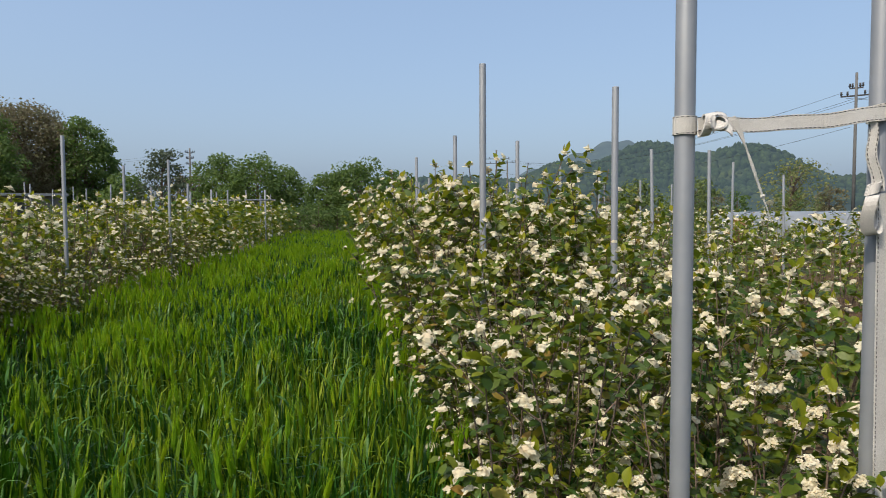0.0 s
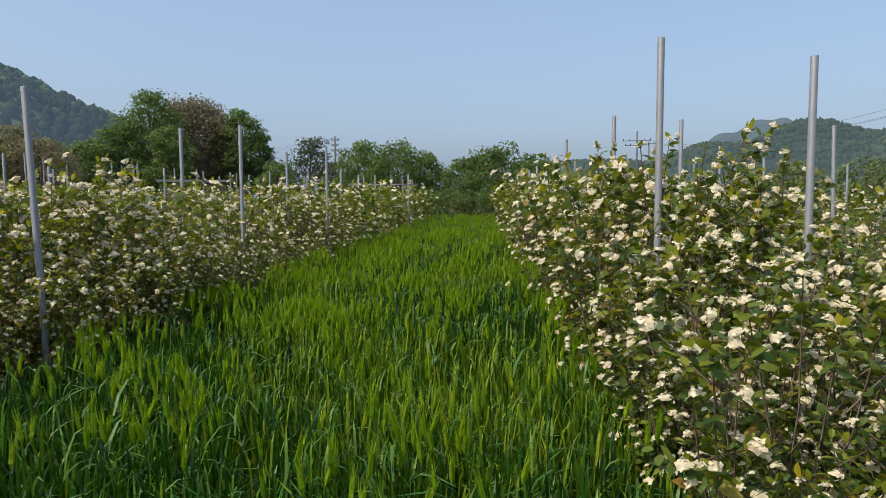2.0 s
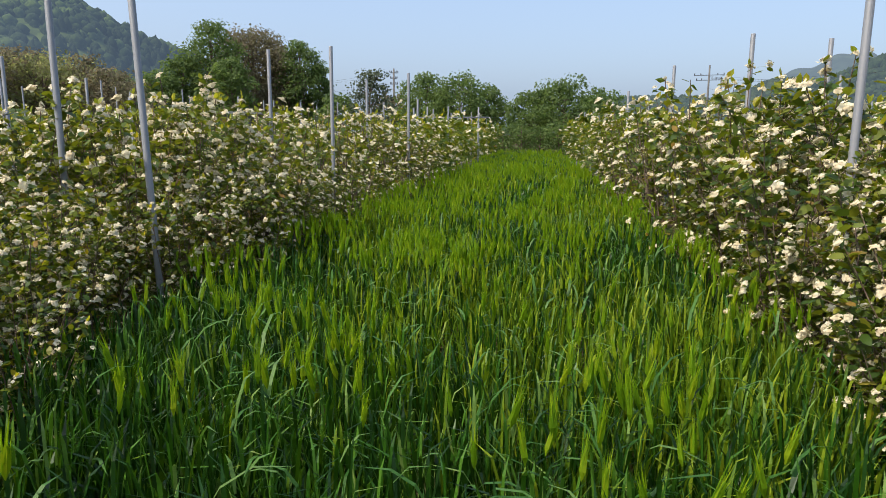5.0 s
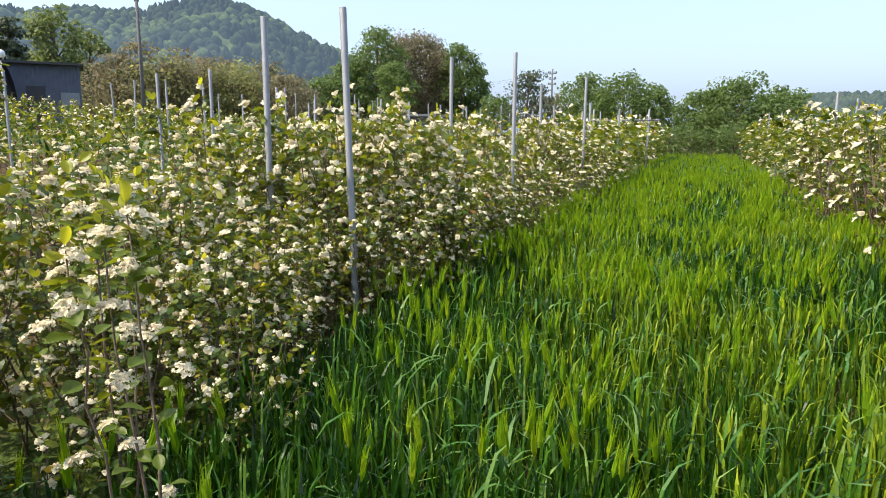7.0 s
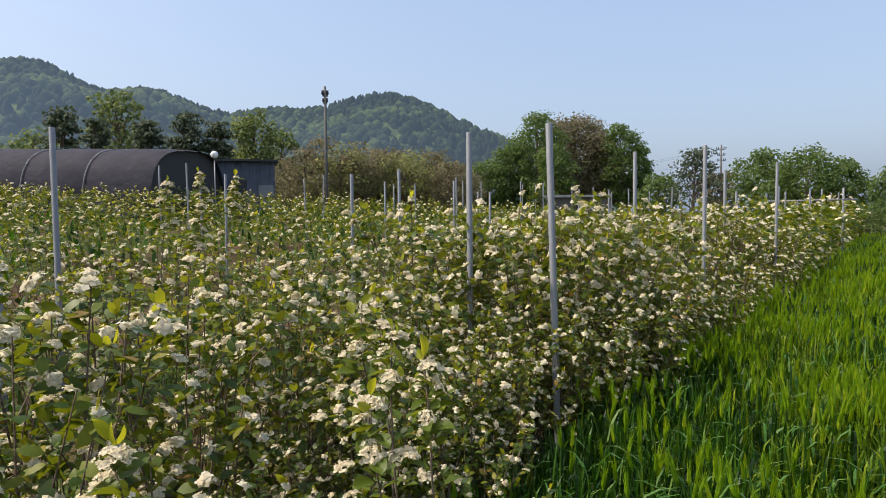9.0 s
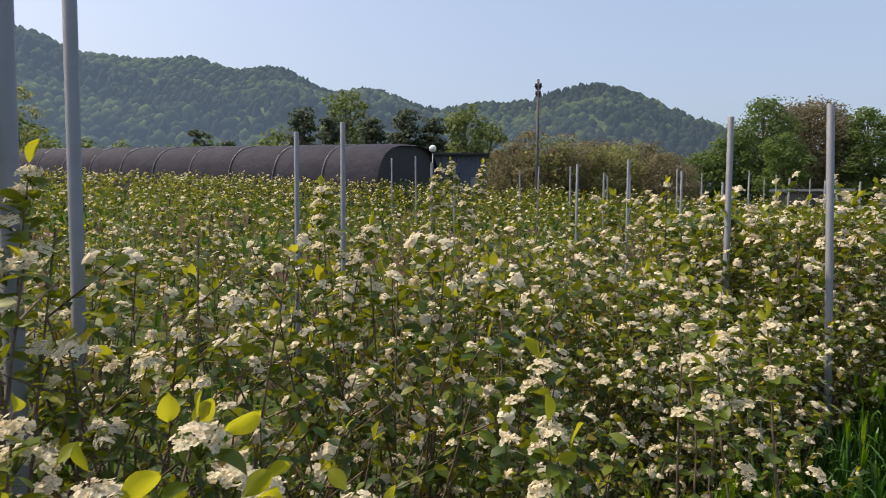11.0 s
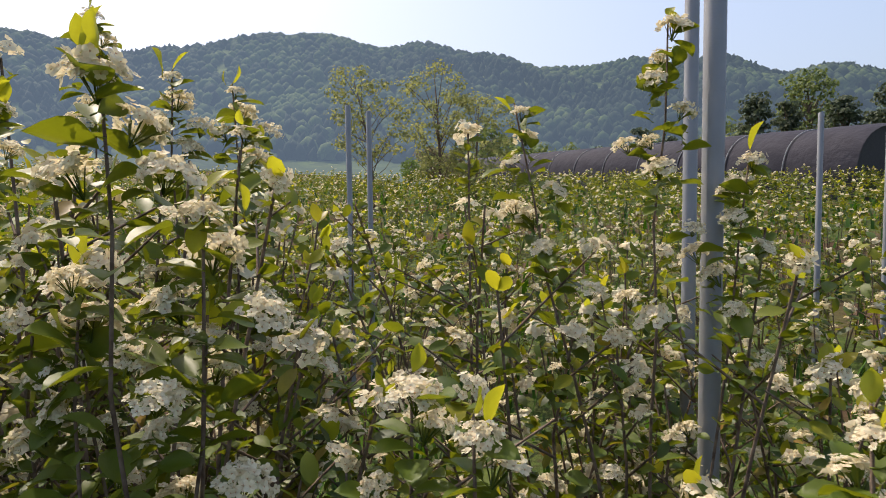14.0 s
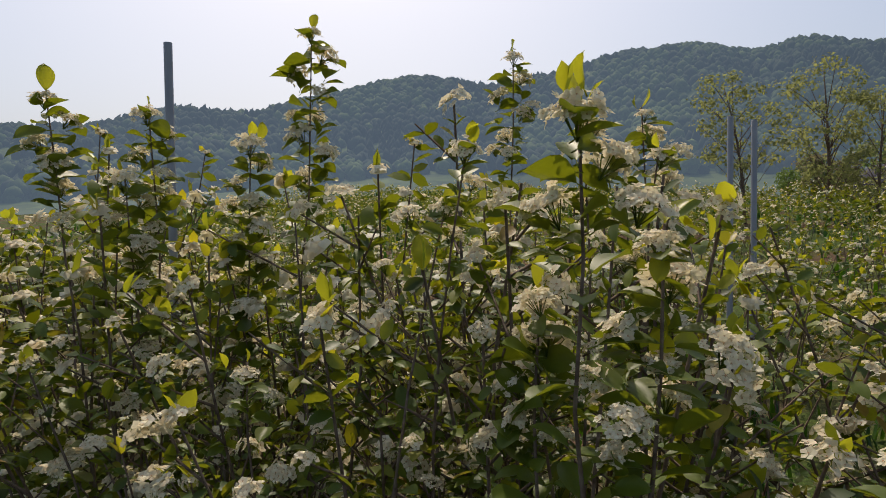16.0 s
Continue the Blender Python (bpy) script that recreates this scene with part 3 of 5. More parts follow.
def orchard():
    rng = np.random.default_rng(5)
    # beds: middle across the rows, first and last metre along them, size of the bushes
    beds = [(-4.20, -12, 38, 1.10), (1.45, -5, 38, 1.04), (4.75, -4, 38, 1.0), (8.1, -3, 34, 0.98), (11.6, 0, 30, 0.98), (-8.8, -16, 38, 0.94), (-13.4, -18, 36, 0.95)]
    beds += [(-18.0 - 4.6 * k, -22 - 3 * k, 34 - 3.2 * k, 0.92) for k in range(6)]
    placed = {(lod, k): [] for lod in range(2) for k in range(3)}
    for c, a0, a1, size in beds:
        main = c in (-4.20, 1.45)
        a = a0
        while a < a1:
            step = 0.74 if main and a < 18 else (0.95 if main or abs(c + 8.8) < 0.1 else 1.3)
            front = 0.95 if c == -4.20 and -3.0 < a < 3.1 else (0.86 if c == -4.20 and 5.3 < a < 17 else None)
            sides = (-0.6, 0.0, 0.6) + ((front,) if front else ())
            for side in sides if main and a < 18 else (-0.5, 0.5):
                set_back = -0.30 if c == -4.20 and 2.0 < a < 12.0 and side < 0.8 else 0.0
                shift = -0.15 if c == -4.20 and side == 0.6 and 2.7 < a < 5.3 else 0.0
                x, y = spot(c + set_back + shift + side + 0.1 * rng.standard_normal(), a + 0.37 * (side == 0.0) + 0.12 * rng.standard_normal())
                d = off_path(x, y)
                if d < (1.15 if x < -2 else 0.8):
                    continue
                s = size * (0.9 + 0.2 * rng.random()) * ((0.66 if a < 1.7 else 0.90) if c == 1.45 and a < 4.3 else 1.0) * (1.22 if c == 1.45 and a > 5 else 1.0) * (1.14 if c == -4.20 and a > 5 else 1.0) * (1.1 if c == -4.20 and a < -0.6 and side < 0.8 else 1.0) * (0.88 if c == -4.20 and -0.6 <= a <= 5 else 1.0) * ((0.85 if a < 1.6 else 0.62) if side > 0.8 else 0.90 if side == 0.6 and c == -4.20 and a > 1.6 else 1.0)
                if main and d < 7.5:
                    plant(x, y, s, rng, 0 if d < 1.95 else 1)
                elif c < 3 and d < 8.0:
                    plant(x, y, s, rng, 1)
                else:
                    placed[(0 if d < 16 else 1, int(rng.integers(0, 3)))].append(bush_pose(x, y, s * (1.0 if d < 16 else 1.1), rng))
            a += step
    for k in range(14):
        plant(*spot(0.76 + 0.05 * rng.standard_normal(), 1.75 + 0.45 * k), 0.52 + 0.16 * rng.random(), rng, 1)
    plant(-3.55, -1.85, 1.22, rng, 0)
    plant(-3.12, -1.50, 1.14, rng, 0)
    for a in (2.7, 3.1, 3.5, 3.85, 4.85, 5.2, 5.6, 6.0, 6.4, 6.85, 7.3, 7.8):
        plant(*spot(-3.55 + 0.05 * rng.standard_normal(), a), 0.66 + 0.14 * rng.random(), rng, 1)
    for k in range(6):
        plant(*spot(-3.92 + 0.05 * rng.standard_normal(), 3.2 + 0.42 * k), 0.56 + 0.1 * rng.random(), rng, 1)
    whole = Soup()
    for (lod, k), poses in placed.items():
        if not poses:
            continue
        rots = np.array([[list(r)[:3] for r in list(m)[:3]] for m in poses])
        spots = np.array([list(m.translation) for m in poses])
        base = 0
        for s, mats in zip(FAR_SOUPS[lod][k][:3], BUSH_MATS):
            if s.v:
                whole.many(np.concatenate(s.v), np.concatenate(s.f), rots, spots, np.ones(len(poses)), np.concatenate(s.i) + base)
            base += len(mats)
    ob = new("chokeberry_rows", whole.mesh("chokeberry_rows", [m for ms in BUSH_MATS for m in ms]))
    tagged(ob, "farther rows of chokeberry bushes in white flower", "shrub", kind="stuff")


orchard()

# ---- barley between the beds ----


def upright(rng, n, lean):
    """n turned and slightly leaning frames."""
    spin = rng.random(n) * 6.283
    tilt = lean * rng.random(n)
    yd = np.stack([np.cos(spin), np.sin(spin), np.zeros(n)], 1)
    up = np.stack([np.cos(spin) * tilt, np.sin(spin) * tilt, np.ones(n)], 1)
    up /= np.linalg.norm(up, axis=1, keepdims=True)
    x_ax = np.cross(yd, up)
    return np.stack([x_ax, np.cross(up, x_ax), up], 2)


def ear_template():
    """An ear of barley, 1 long, with a brush of awns."""
    s = Soup()
    tube_into(s, [(0, 0, 0), (0, 0.0, 0.18), (0.0, 0.02, 0.45), (0, 0.04, 0.62)], [0.01, 0.075, 0.07, 0.01], 4, cap=False)
    for k in range(13):
        a = 2.4 * k
        z0 = 0.12 + 0.036 * k
        e = np.array([0.10 * math.cos(a), 0.10 * math.sin(a) + 0.05, z0 + 0.55])
        b = np.array([0.05 * math.cos(a), 0.05 * math.sin(a), z0])
        w = np.array([-math.sin(a), math.cos(a), 0]) * 0.015
        s.add([b - w, b + w, e], [(0, 1, 2)])
    return np.concatenate(s.v), np.concatenate(s.f)


def barley():
    rng = np.random.default_rng(9)
    v = []
    for s, w, bend in ((0, 0.35, 0), (0.4, 0.62, 0.05), (0.75, 0.5, 0.2), (1.0, 0.0, 0.45)):
        v += [(-w, bend, s - 0.4 * bend * bend), (w, bend, s - 0.4 * bend * bend)] if w else [(0, bend, s - 0.4 * bend)]
    v = np.array(v)
    f = [(0, 1, 3), (0, 3, 2), (2, 3, 5), (2, 5, 4), (4, 5, 6)]
    ev, ef = ear_template()
    s, ears = Soup(), Soup()
    # across from, to, along from, to, blades per square metre, width of a blade, ears per square metre
    for c0, c1, a0, a1, dens, wide, heads in ((-3.40, 0.62, -2.5, 4.5, 1000, 0.0106, 62), (-3.52, 0.58, 4.5, 10, 700, 0.0125, 150), (-3.5, 0.45, 10, 20, 330, 0.020, 85), (-3.35, 0.45, 20, 39.5, 140, 0.034, 34), (-3.2, 0.5, -8, -2.5, 250, 0.02, 0)):
        n = int((c1 - c0) * (a1 - a0) * dens)
        tufts = n // 7
        tuft = rng.integers(0, tufts, n)
        c = (c0 + (c1 - c0) * rng.random(tufts))[tuft] + 0.035 * rng.standard_normal(n)
        a = (a0 + (a1 - a0) * rng.random(tufts))[tuft] + 0.035 * rng.standard_normal(n)
        edge = np.minimum(c - c0, c1 - c)
        keep = rng.random(n) < np.clip(0.45 + edge / 0.25, 0.05, 1)
        c, a, edge = c[keep], a[keep], edge[keep]
        n = len(c)
        x, y = CROSS.x * c + ALONG.x * a, CROSS.y * c + ALONG.y * a
        hump = np.array([noise.noise((px * 0.7, py * 0.7, 5.0)) for px, py in zip(x, y)])
        h = (0.40 + 0.30 * rng.random(n) + 0.09 * hump) * (0.85 + 0.15 * np.clip(edge / 0.3, 0, 1))
        short = rng.random(n) < 0.3
        h[short] *= 0.65
        rots = upright(rng, n, 0.20)
        k = len(v)
        tv = np.repeat(v[None], n, 0)
        tv[:, :, 0] *= (wide * (0.6 + 0.7 * rng.random(n)))[:, None]
        curl = 0.10 + 1.0 * rng.random(n) ** 3
        tv[:, :, 1] *= (h * curl)[:, None]
        tv[:, :, 2] *= (h * (1 - 0.25 * curl))[:, None]
        vv = np.einsum("kij,knj->kni", rots, tv) + np.stack([x, y, np.zeros(n)], 1)[:, None, :]
        drift = np.array([noise.noise((px * 0.55, py * 0.35, 2.0)) for px, py in zip(x, y)])
        ripe = rng.random(n) < np.clip(0.02 + 0.09 * (a - 1.6) + 0.10 * (c + 1.6), 0.02, 0.55) * np.clip(1.0 + 2.6 * drift, 0.15, 1.8)
        s.add(vv.reshape(-1, 3), (np.array(f)[None] + (np.arange(n) * k)[:, None, None]).reshape(-1, 3), np.repeat(ripe.astype(int), len(f)))
        # drooping flag leaves over the blades
        n = int((c1 - c0) * (a1 - a0) * (26 if wide < 0.016 else 8))
        c, a = c0 + 0.1 + (c1 - c0 - 0.2) * rng.random(n), a0 + (a1 - a0) * rng.random(n)
        tv = np.repeat(v[None], n, 0)
        size = 0.14 + 0.14 * rng.random(n)
        tv[:, :, 0] *= (wide * (0.8 + 0.5 * rng.random(n)))[:, None]
        tv[:, :, 1] *= (size * (0.8 + 1.6 * rng.random(n)))[:, None]
        tv[:, :, 2] *= (size * (0.25 + 0.75 * rng.random(n)))[:, None]
        roots = np.stack([CROSS.x * c + ALONG.x * a, CROSS.y * c + ALONG.y * a, 0.30 + 0.20 * rng.random(n)], 1)
        vv = np.einsum("kij,knj->kni", upright(rng, n, 0.5), tv) + roots[:, None, :]
        s.add(vv.reshape(-1, 3), (np.array(f)[None] + (np.arange(n) * k)[:, None, None]).reshape(-1, 3), np.full(n * len(f), 2))
        # ears, in loose drifts
        n = int((c1 - c0) * (a1 - a0) * heads)
        c, a = c0 + 0.1 + (c1 - c0 - 0.2) * rng.random(n), a0 + (a1 - a0) * rng.random(n)
        x, y = CROSS.x * c + ALONG.x * a, CROSS.y * c + ALONG.y * a
        drift = np.array([noise.noise((px * 1.7, py * 1.1, 9.0)) for px, py in zip(x, y)])
        m = rng.random(n) < np.clip(0.16 + 2.6 * drift, 0.06, 1) * np.clip(0.18 + 0.17 * (a + 0.6) + 0.06 * (c + 1.4), 0.12, 1)
        x, y, n = x[m], y[m], int(m.sum())
        if n:
            size = (0.13 + 0.05 * rng.random(n)) * (1.0 if wide < 0.016 else 1.25)
            ears.many(ev, ef, upright(rng, n, 0.3), np.stack([x, y, 0.44 + 0.14 * rng.random(n)], 1), size)
    ob = new("barley", s.mesh("barley", [M_WHEAT, M_RIPE, M_FLAG]))
    tagged(ob, "knee-high green barley blades between the flowering rows", "barley", kind="stuff")
    ob = new("barley_ears", ears.mesh("barley_ears", M_EAR))
    tagged(ob, "yellow green bearded ears standing over the barley", "barley", kind="stuff")


barley()

# ---- steel posts ----


def post_mesh(h):
    s = Soup()
    n, r = 16, 0.0243
    ang = np.arange(n) * 2 * np.pi / n
    rings = [(r, -0.25), (r, h - 0.003), (r - 0.0015, h), (r - 0.004, h), (r - 0.004, h - 0.06)]
    v = np.concatenate([np.stack([q * np.cos(ang), q * np.sin(ang), np.full(n, z)], 1) for q, z in rings])
    f = []
    for k in range(len(rings) - 1):
        for j in range(n):
            a, b = k * n + j, k * n + (j + 1) % n
            f += [(a, b, b + n), (a, b + n, a + n)]
    last = (len(rings) - 1) * n
    f += [(last, last + j, last + j + 1) for j in range(1, n - 1)]
    s.add(v, f)
    return s.mesh("steel_post", M_STEEL, True)


POST = post_mesh(2.5)


def post(x, y, top, lean=(0, 0)):
    ob = new("steel_post", POST)
    z = height(x, y)
    ob.matrix_basis = Matrix.Translation((x, y, z)) @ Euler((radians(lean[0]), radians(lean[1]), 0)).to_matrix().to_4x4() @ Matrix.Diagonal((1, 1, (top - z) / 2.5, 1))
    tagged(ob, "galvanised grey steel pipe post standing among the bushes", "post", "posts of the orchard")
    return ob


for x, y, top in ((0.29, 4.74, 2.63), (1.23, 4.68, 2.45), (0.15, 7.93, 2.50), (0.93, 8.16, 2.46), (-0.45, 11.24, 2.53), (0.59, 1.60, 2.55), (1.11, 1.67, 2.55),
                  (-5.14, 4.32, 2.42), (-5.68, 8.24, 2.55), (-4.76, 8.21, 2.56), (-5.10, 12.17, 2.59), (-6.0, 12.3, 2.5), (-10.9, 7.74, 2.50), (-9.54, 7.64, 2.50),
                  (-8.16, 1.73, 2.44), (-7.68, 2.04, 2.50), (-7.64, -2.31, 2.55), (-7.85, -2.18, 2.53), (-4.06, -4.44, 2.77), (-3.64, -0.34, 2.6), (-4.46, -0.20, 2.6)):
    post(x, y, top)
post(-4.205, 4.19, 2.39, (0.6, -1.5))


def post_rows():
    rng = np.random.default_rng(21)
    for c, first, last, step in ((-4.2, 16.0, 37, 4.0), (1.4, 15.0, 36, 3.6), (4.75, 4.2, 34, 4.6), (8.1, 3.0, 30, 4.6), (-8.9, 12.0, 36, 4.2), (-13.4, 9.0, 34, 4.8), (-18.0, 11.0, 32, 5.2)):
        a = first
        while a < last:
            for side in (-0.45, 0.45):
                x, y = spot(c + side + 0.06 * rng.standard_normal(), a + 0.1 * rng.standard_normal())
                post(x, y, height(x, y) + 2.4 + 0.1 * rng.standard_normal(), (0.8 * rng.standard_normal(), 0.8 * rng.standard_normal()))
            a += step * (0.95 + 0.1 * rng.random())


post_rows()

# ---- tall flowering shoots beside the walk ----


def fine_leaf(name, mat, length, half=0.275):
    """A broad leaf with a folded midrib and a finely wavy rim."""
    v, f = [], []
    rows = 7
    for k in range(rows + 1):
        u = k / rows
        w = half * math.sin(math.pi * min(1.0, u ** 1.15)) ** 0.75 if 0 < k < rows else 0.0
        z = -0.16 * u * u
        for side in (-1, -0.5, 0, 0.5, 1):
            v.append((side * w * length, u * length, (z + 0.42 * w * abs(side) + 0.02 * math.sin(9 * u + side) * side) * length))
    for k in range(rows):
        for j in range(4):
            q = k * 5 + j
            f += [(q, q + 1, q + 6), (q, q + 6, q + 5)]
    s = Soup()
    s.add(v, f)
    tube_into(s, [(0, -0.18 * length, -0.03 * length), (0, 0, 0)], [0.0012, 0.001], 4)
    return s.mesh(name, mat, True)


LEAF_OLD = [fine_leaf("leaf", M_LEAF, q, 0.31) for q in (0.05, 0.062, 0.072)]
LEAF_NEW = [fine_leaf("young_leaf", M_YOUNG, q, 0.30) for q in (0.036, 0.046, 0.056)]


def cluster_mesh(seed):
    rng = np.random.default_rng(seed)
    v, f, i = corymb(rng, 58)
    s = Soup()
    s.add(v * 0.042, f, i)
    for k in range(10):
        a = 2.4 * k
        r = 0.026 * math.sqrt((k + 0.5) / 10)
        tube_into(s, [(0, 0, -0.03), (r * math.cos(a), r * math.sin(a), 0.006)], [0.0012, 0.0008], 3, 2, cap=False)
    return s.mesh("corymb", [M_PETAL, M_ANTHER, M_LEAF])


CLUSTERS = [cluster_mesh(70 + k) for k in range(4)]


def tall_bush(shoots, seed, clusters=5, big=1.0, young=2, base=None, lush=24):
    """A slender bush with a few upright shoots. shoots: tips, in world metres; the foot stands at base, or below the first tip."""
    rng = np.random.default_rng(seed)
    x0, y0 = base or shoots[0][:2]
    z0 = height(x0, y0)
    b = thing("chokeberry_bush", Matrix.Translation((x0, y0, z0)), "slender chokeberry bush with tall leafy shoots in white flower", "shrub", "flowering bushes of the orchard")

    def put(name, me, p, yd, up, size):
        ob = part(name, me, b)
        r = aim(np.array([yd]), np.array([up]))[0]
        ob.matrix_basis = Matrix.Translation(p) @ Matrix([list(w) for w in r]).to_4x4() @ Matrix.Diagonal((size, size, size, 1))

    for tip in shoots:
        t = np.array(tip) - (x0, y0, z0)
        foot = np.array([0.06 * rng.standard_normal(), 0.06 * rng.standard_normal(), -0.03])
        mid = foot * 0.45 + t * 0.55 + (0.10 * rng.standard_normal(), 0.10 * rng.standard_normal(), -0.05)
        u = np.linspace(0, 1, 10)[:, None]
        pts = (1 - u) ** 2 * foot + 2 * u * (1 - u) * mid + u ** 2 * t
        pts[1:-1] += 0.006 * rng.standard_normal((8, 3))
        s = Soup()
        tube_into(s, pts, np.linspace(0.0062, 0.0020, 10), 6)
        part("cane", s.mesh("cane", M_BARK, True), b)

        def on(q):
            return (1 - q) ** 2 * foot + 2 * q * (1 - q) * mid + q * q * t

        along = (t - mid) / np.linalg.norm(t - mid)
        length = np.linalg.norm(t)
        for k in range(clusters):
            q = 1.0 - (0.03 + 0.058 * k) / max(length, 0.5) * 1.1
            a = 2.4 * k + rng.random()
            side = np.array([math.cos(a), math.sin(a), 0.35])
            p = on(max(q, 0.3)) + side * (0.015 if k == 0 else 0.042)
            nrm = np.array([0, 0, 1.0]) + side * (0.2 if k == 0 else 0.7)
            x = np.cross(nrm, (1.0, 0.2, 0))
            put("corymb", CLUSTERS[int(rng.integers(0, 4))], p, x, nrm, (0.58 + 0.36 * rng.random()) * big)
            for j in range(6):
                a2 = a + 1.1 * j + 0.4 * rng.random()
                yd = np.array([math.cos(a2), math.sin(a2), 0.25 + 0.35 * rng.standard_normal()])
                put("leaf", LEAF_OLD[int(rng.integers(0, 3))], p - along * (0.012 + 0.014 * j), yd, np.array([0, 0, 1.0]) + 0.4 * rng.standard_normal(3), (0.7 + 0.35 * rng.random()) * big)
        for k in range(lush):
            q = 0.35 + 0.58 * (k + rng.random()) / lush
            a2 = 2.4 * k
            yd = np.array([math.cos(a2), math.sin(a2), 0.4 + 0.3 * rng.standard_normal()])
            put("leaf", LEAF_OLD[int(rng.integers(0, 3))], on(q) + yd * 0.02, yd, np.array([0, 0, 1.0]) + 0.4 * rng.standard_normal(3), (0.7 + 0.35 * rng.random()) * big)
            if k % (4 if clusters > 2 else 9) == 0:
                put("corymb", CLUSTERS[int(rng.integers(0, 4))], on(q) + yd * 0.09, np.array([-math.sin(a2), math.cos(a2), 0]), np.array([0, 0, 1.0]) + 0.5 * yd, (0.55 + 0.36 * rng.random()) * big)
        for k in range(young):
            yd = along + (0.35 if k < 2 else 0.8) * rng.standard_normal(3)
            out = np.array([rng.standard_normal(), rng.standard_normal(), 0.0]) * (0.0 if k == 0 else 0.03)
            put("young_leaf", LEAF_NEW[int(rng.integers(0, 3))], t - along * 0.05 * k * rng.random() + out, yd, rng.standard_normal(3), (0.8 + 0.35 * rng.random()) * big)
    return b


# tips of the shoots, flower clusters on each, size, young leaves on each, foot, leaves on each
for n, (shoots, many, big, young, base, lush) in enumerate((
        ([(-3.59, -0.45, 2.08), (-3.60, -0.78, 1.91), (-3.55, -0.29, 1.79)], 6, 1.0, 2, None, 24),
        ([(-3.88, -2.0, 2.26)], 6, 1.1, 1, None, 34),
        ([(-3.40, -2.42, 2.31), (-3.30, -2.60, 1.98)], 8, 1.3, 2, (-3.22, -2.72), 40),
        ([(-3.05, -2.75, 2.06), (-2.80, -2.82, 2.08), (-2.95, -2.70, 1.86)], 5, 1.3, 1, (-3.0, -2.9), 32),
        ([(-2.82, -1.24, 1.86), (-2.93, -1.36, 1.60), (-2.90, -1.16, 1.70)], 3, 1.15, 3, None, 34),
        ([(-3.66, -1.63, 2.03), (-3.82, -1.55, 2.02), (-3.6, -1.42, 1.88)], 5, 1.1, 2, (-3.62, -1.5), 34),
        ([(-3.05, -1.58, 1.86), (-3.14, -1.70, 1.76)], 2, 0.9, 2, None, 20),
        ([(-2.73, -0.44, 1.50), (-2.80, -0.28, 1.40), (-2.86, -0.52, 1.30)], 2, 1.05, 2, None, 16),
        ([(-2.85, -0.81, 1.44), (-2.95, -0.90, 1.46), (-2.72, -0.69, 1.31)], 3, 1.05, 2, None, 16),
        ([(-2.46, -0.19, 1.42), (-2.50, 0.0, 1.36), (-2.56, -0.07, 1.43), (-2.55, 0.12, 1.30), (-2.58, -0.28, 1.34)], 1, 1.0, 6, (-2.62, -0.06), 30),
        ([(-2.92, -1.17, 1.54), (-2.96, -1.39, 1.55)], 3, 1.0, 2, None, 16),
        ([(-2.90, -2.07, 1.41), (-3.0, -1.95, 1.30)], 2, 1.0, 2, None, 14),
        ([(-2.88, 1.52, 1.38), (-2.98, 1.42, 1.28), (-3.10, 1.61, 1.42)], 3, 1.05, 3, None, 16),
        ([(-3.35, 1.70, 1.46), (-3.55, 1.95, 1.36)], 3, 1.0, 3, None, 18),
        ([(-2.74, 0.62, 1.26), (-2.95, 0.75, 1.34)], 3, 1.0, 3, (-2.9, 0.7), 14),
        ([(-4.36, 0.70, 1.78), (-4.2, 0.85, 1.62)], 5, 1.0, 2, None, 20),
        ([(-6.53, 2.46, 2.02), (-6.35, 2.62, 1.86)], 6, 1.2, 1, None, 20),
        ([(-8.32, 3.6, 2.24), (-8.15, 3.93, 2.20)], 6, 1.3, 1, None, 20),
        ([(0.96, 1.72, 1.00), (0.84, 1.74, 1.10), (1.07, 1.78, 1.08), (1.02, 1.60, 0.90)], 2, 1.1, 5, (0.95, 1.78), 14),
        ([(0.52, 1.36, 0.86), (0.40, 1.52, 0.90)], 2, 1.0, 3, (0.55, 1.5), 12),
        ([(0.77, 5.91, 1.72), (0.95, 5.8, 1.56)], 5, 0.9, 2, None, 20),
        ([(-4.41, 5.15, 1.93), (-4.2, 5.3, 1.75)], 6, 1.1, 2, None, 20))):
    tall_bush(shoots, 300 + n, many, big, young, base, lush)

# ---- webbing straps tied between the nearest posts ----


def ribbon_into(soup, pts, widths, side, thick=0.0016):
    """A flat band along pts; side: the direction of its width at each point, or one for all."""
    pts = np.asarray(pts, float)
    n = len(pts)
    side = np.asarray(side, float)
    side = np.repeat(side[None], n, 0) if side.ndim == 1 else side
    side = side / np.linalg.norm(side, axis=1, keepdims=True)
    d = np.gradient(pts, axis=0)
    nrm = np.cross(d, side)
    nrm /= np.linalg.norm(nrm, axis=1, keepdims=True) + 1e-9
    w = np.broadcast_to(np.asarray(widths, float), (n,))[:, None] / 2
    v = np.concatenate([pts + side * w + nrm * thick, pts - side * w + nrm * thick, pts - side * w - nrm * thick, pts + side * w - nrm * thick])
    f = []
    for k in range(n - 1):
        for a in range(4):
            p, q = a * n + k, ((a + 1) % 4) * n + k
            f += [(p, q, q + 1), (p, q + 1, p + 1)]
    f += [(0, n, 2 * n), (0, 2 * n, 3 * n), (n - 1, 3 * n - 1, 2 * n - 1), (n - 1, 4 * n - 1, 3 * n - 1)]
    soup.add(v, f)


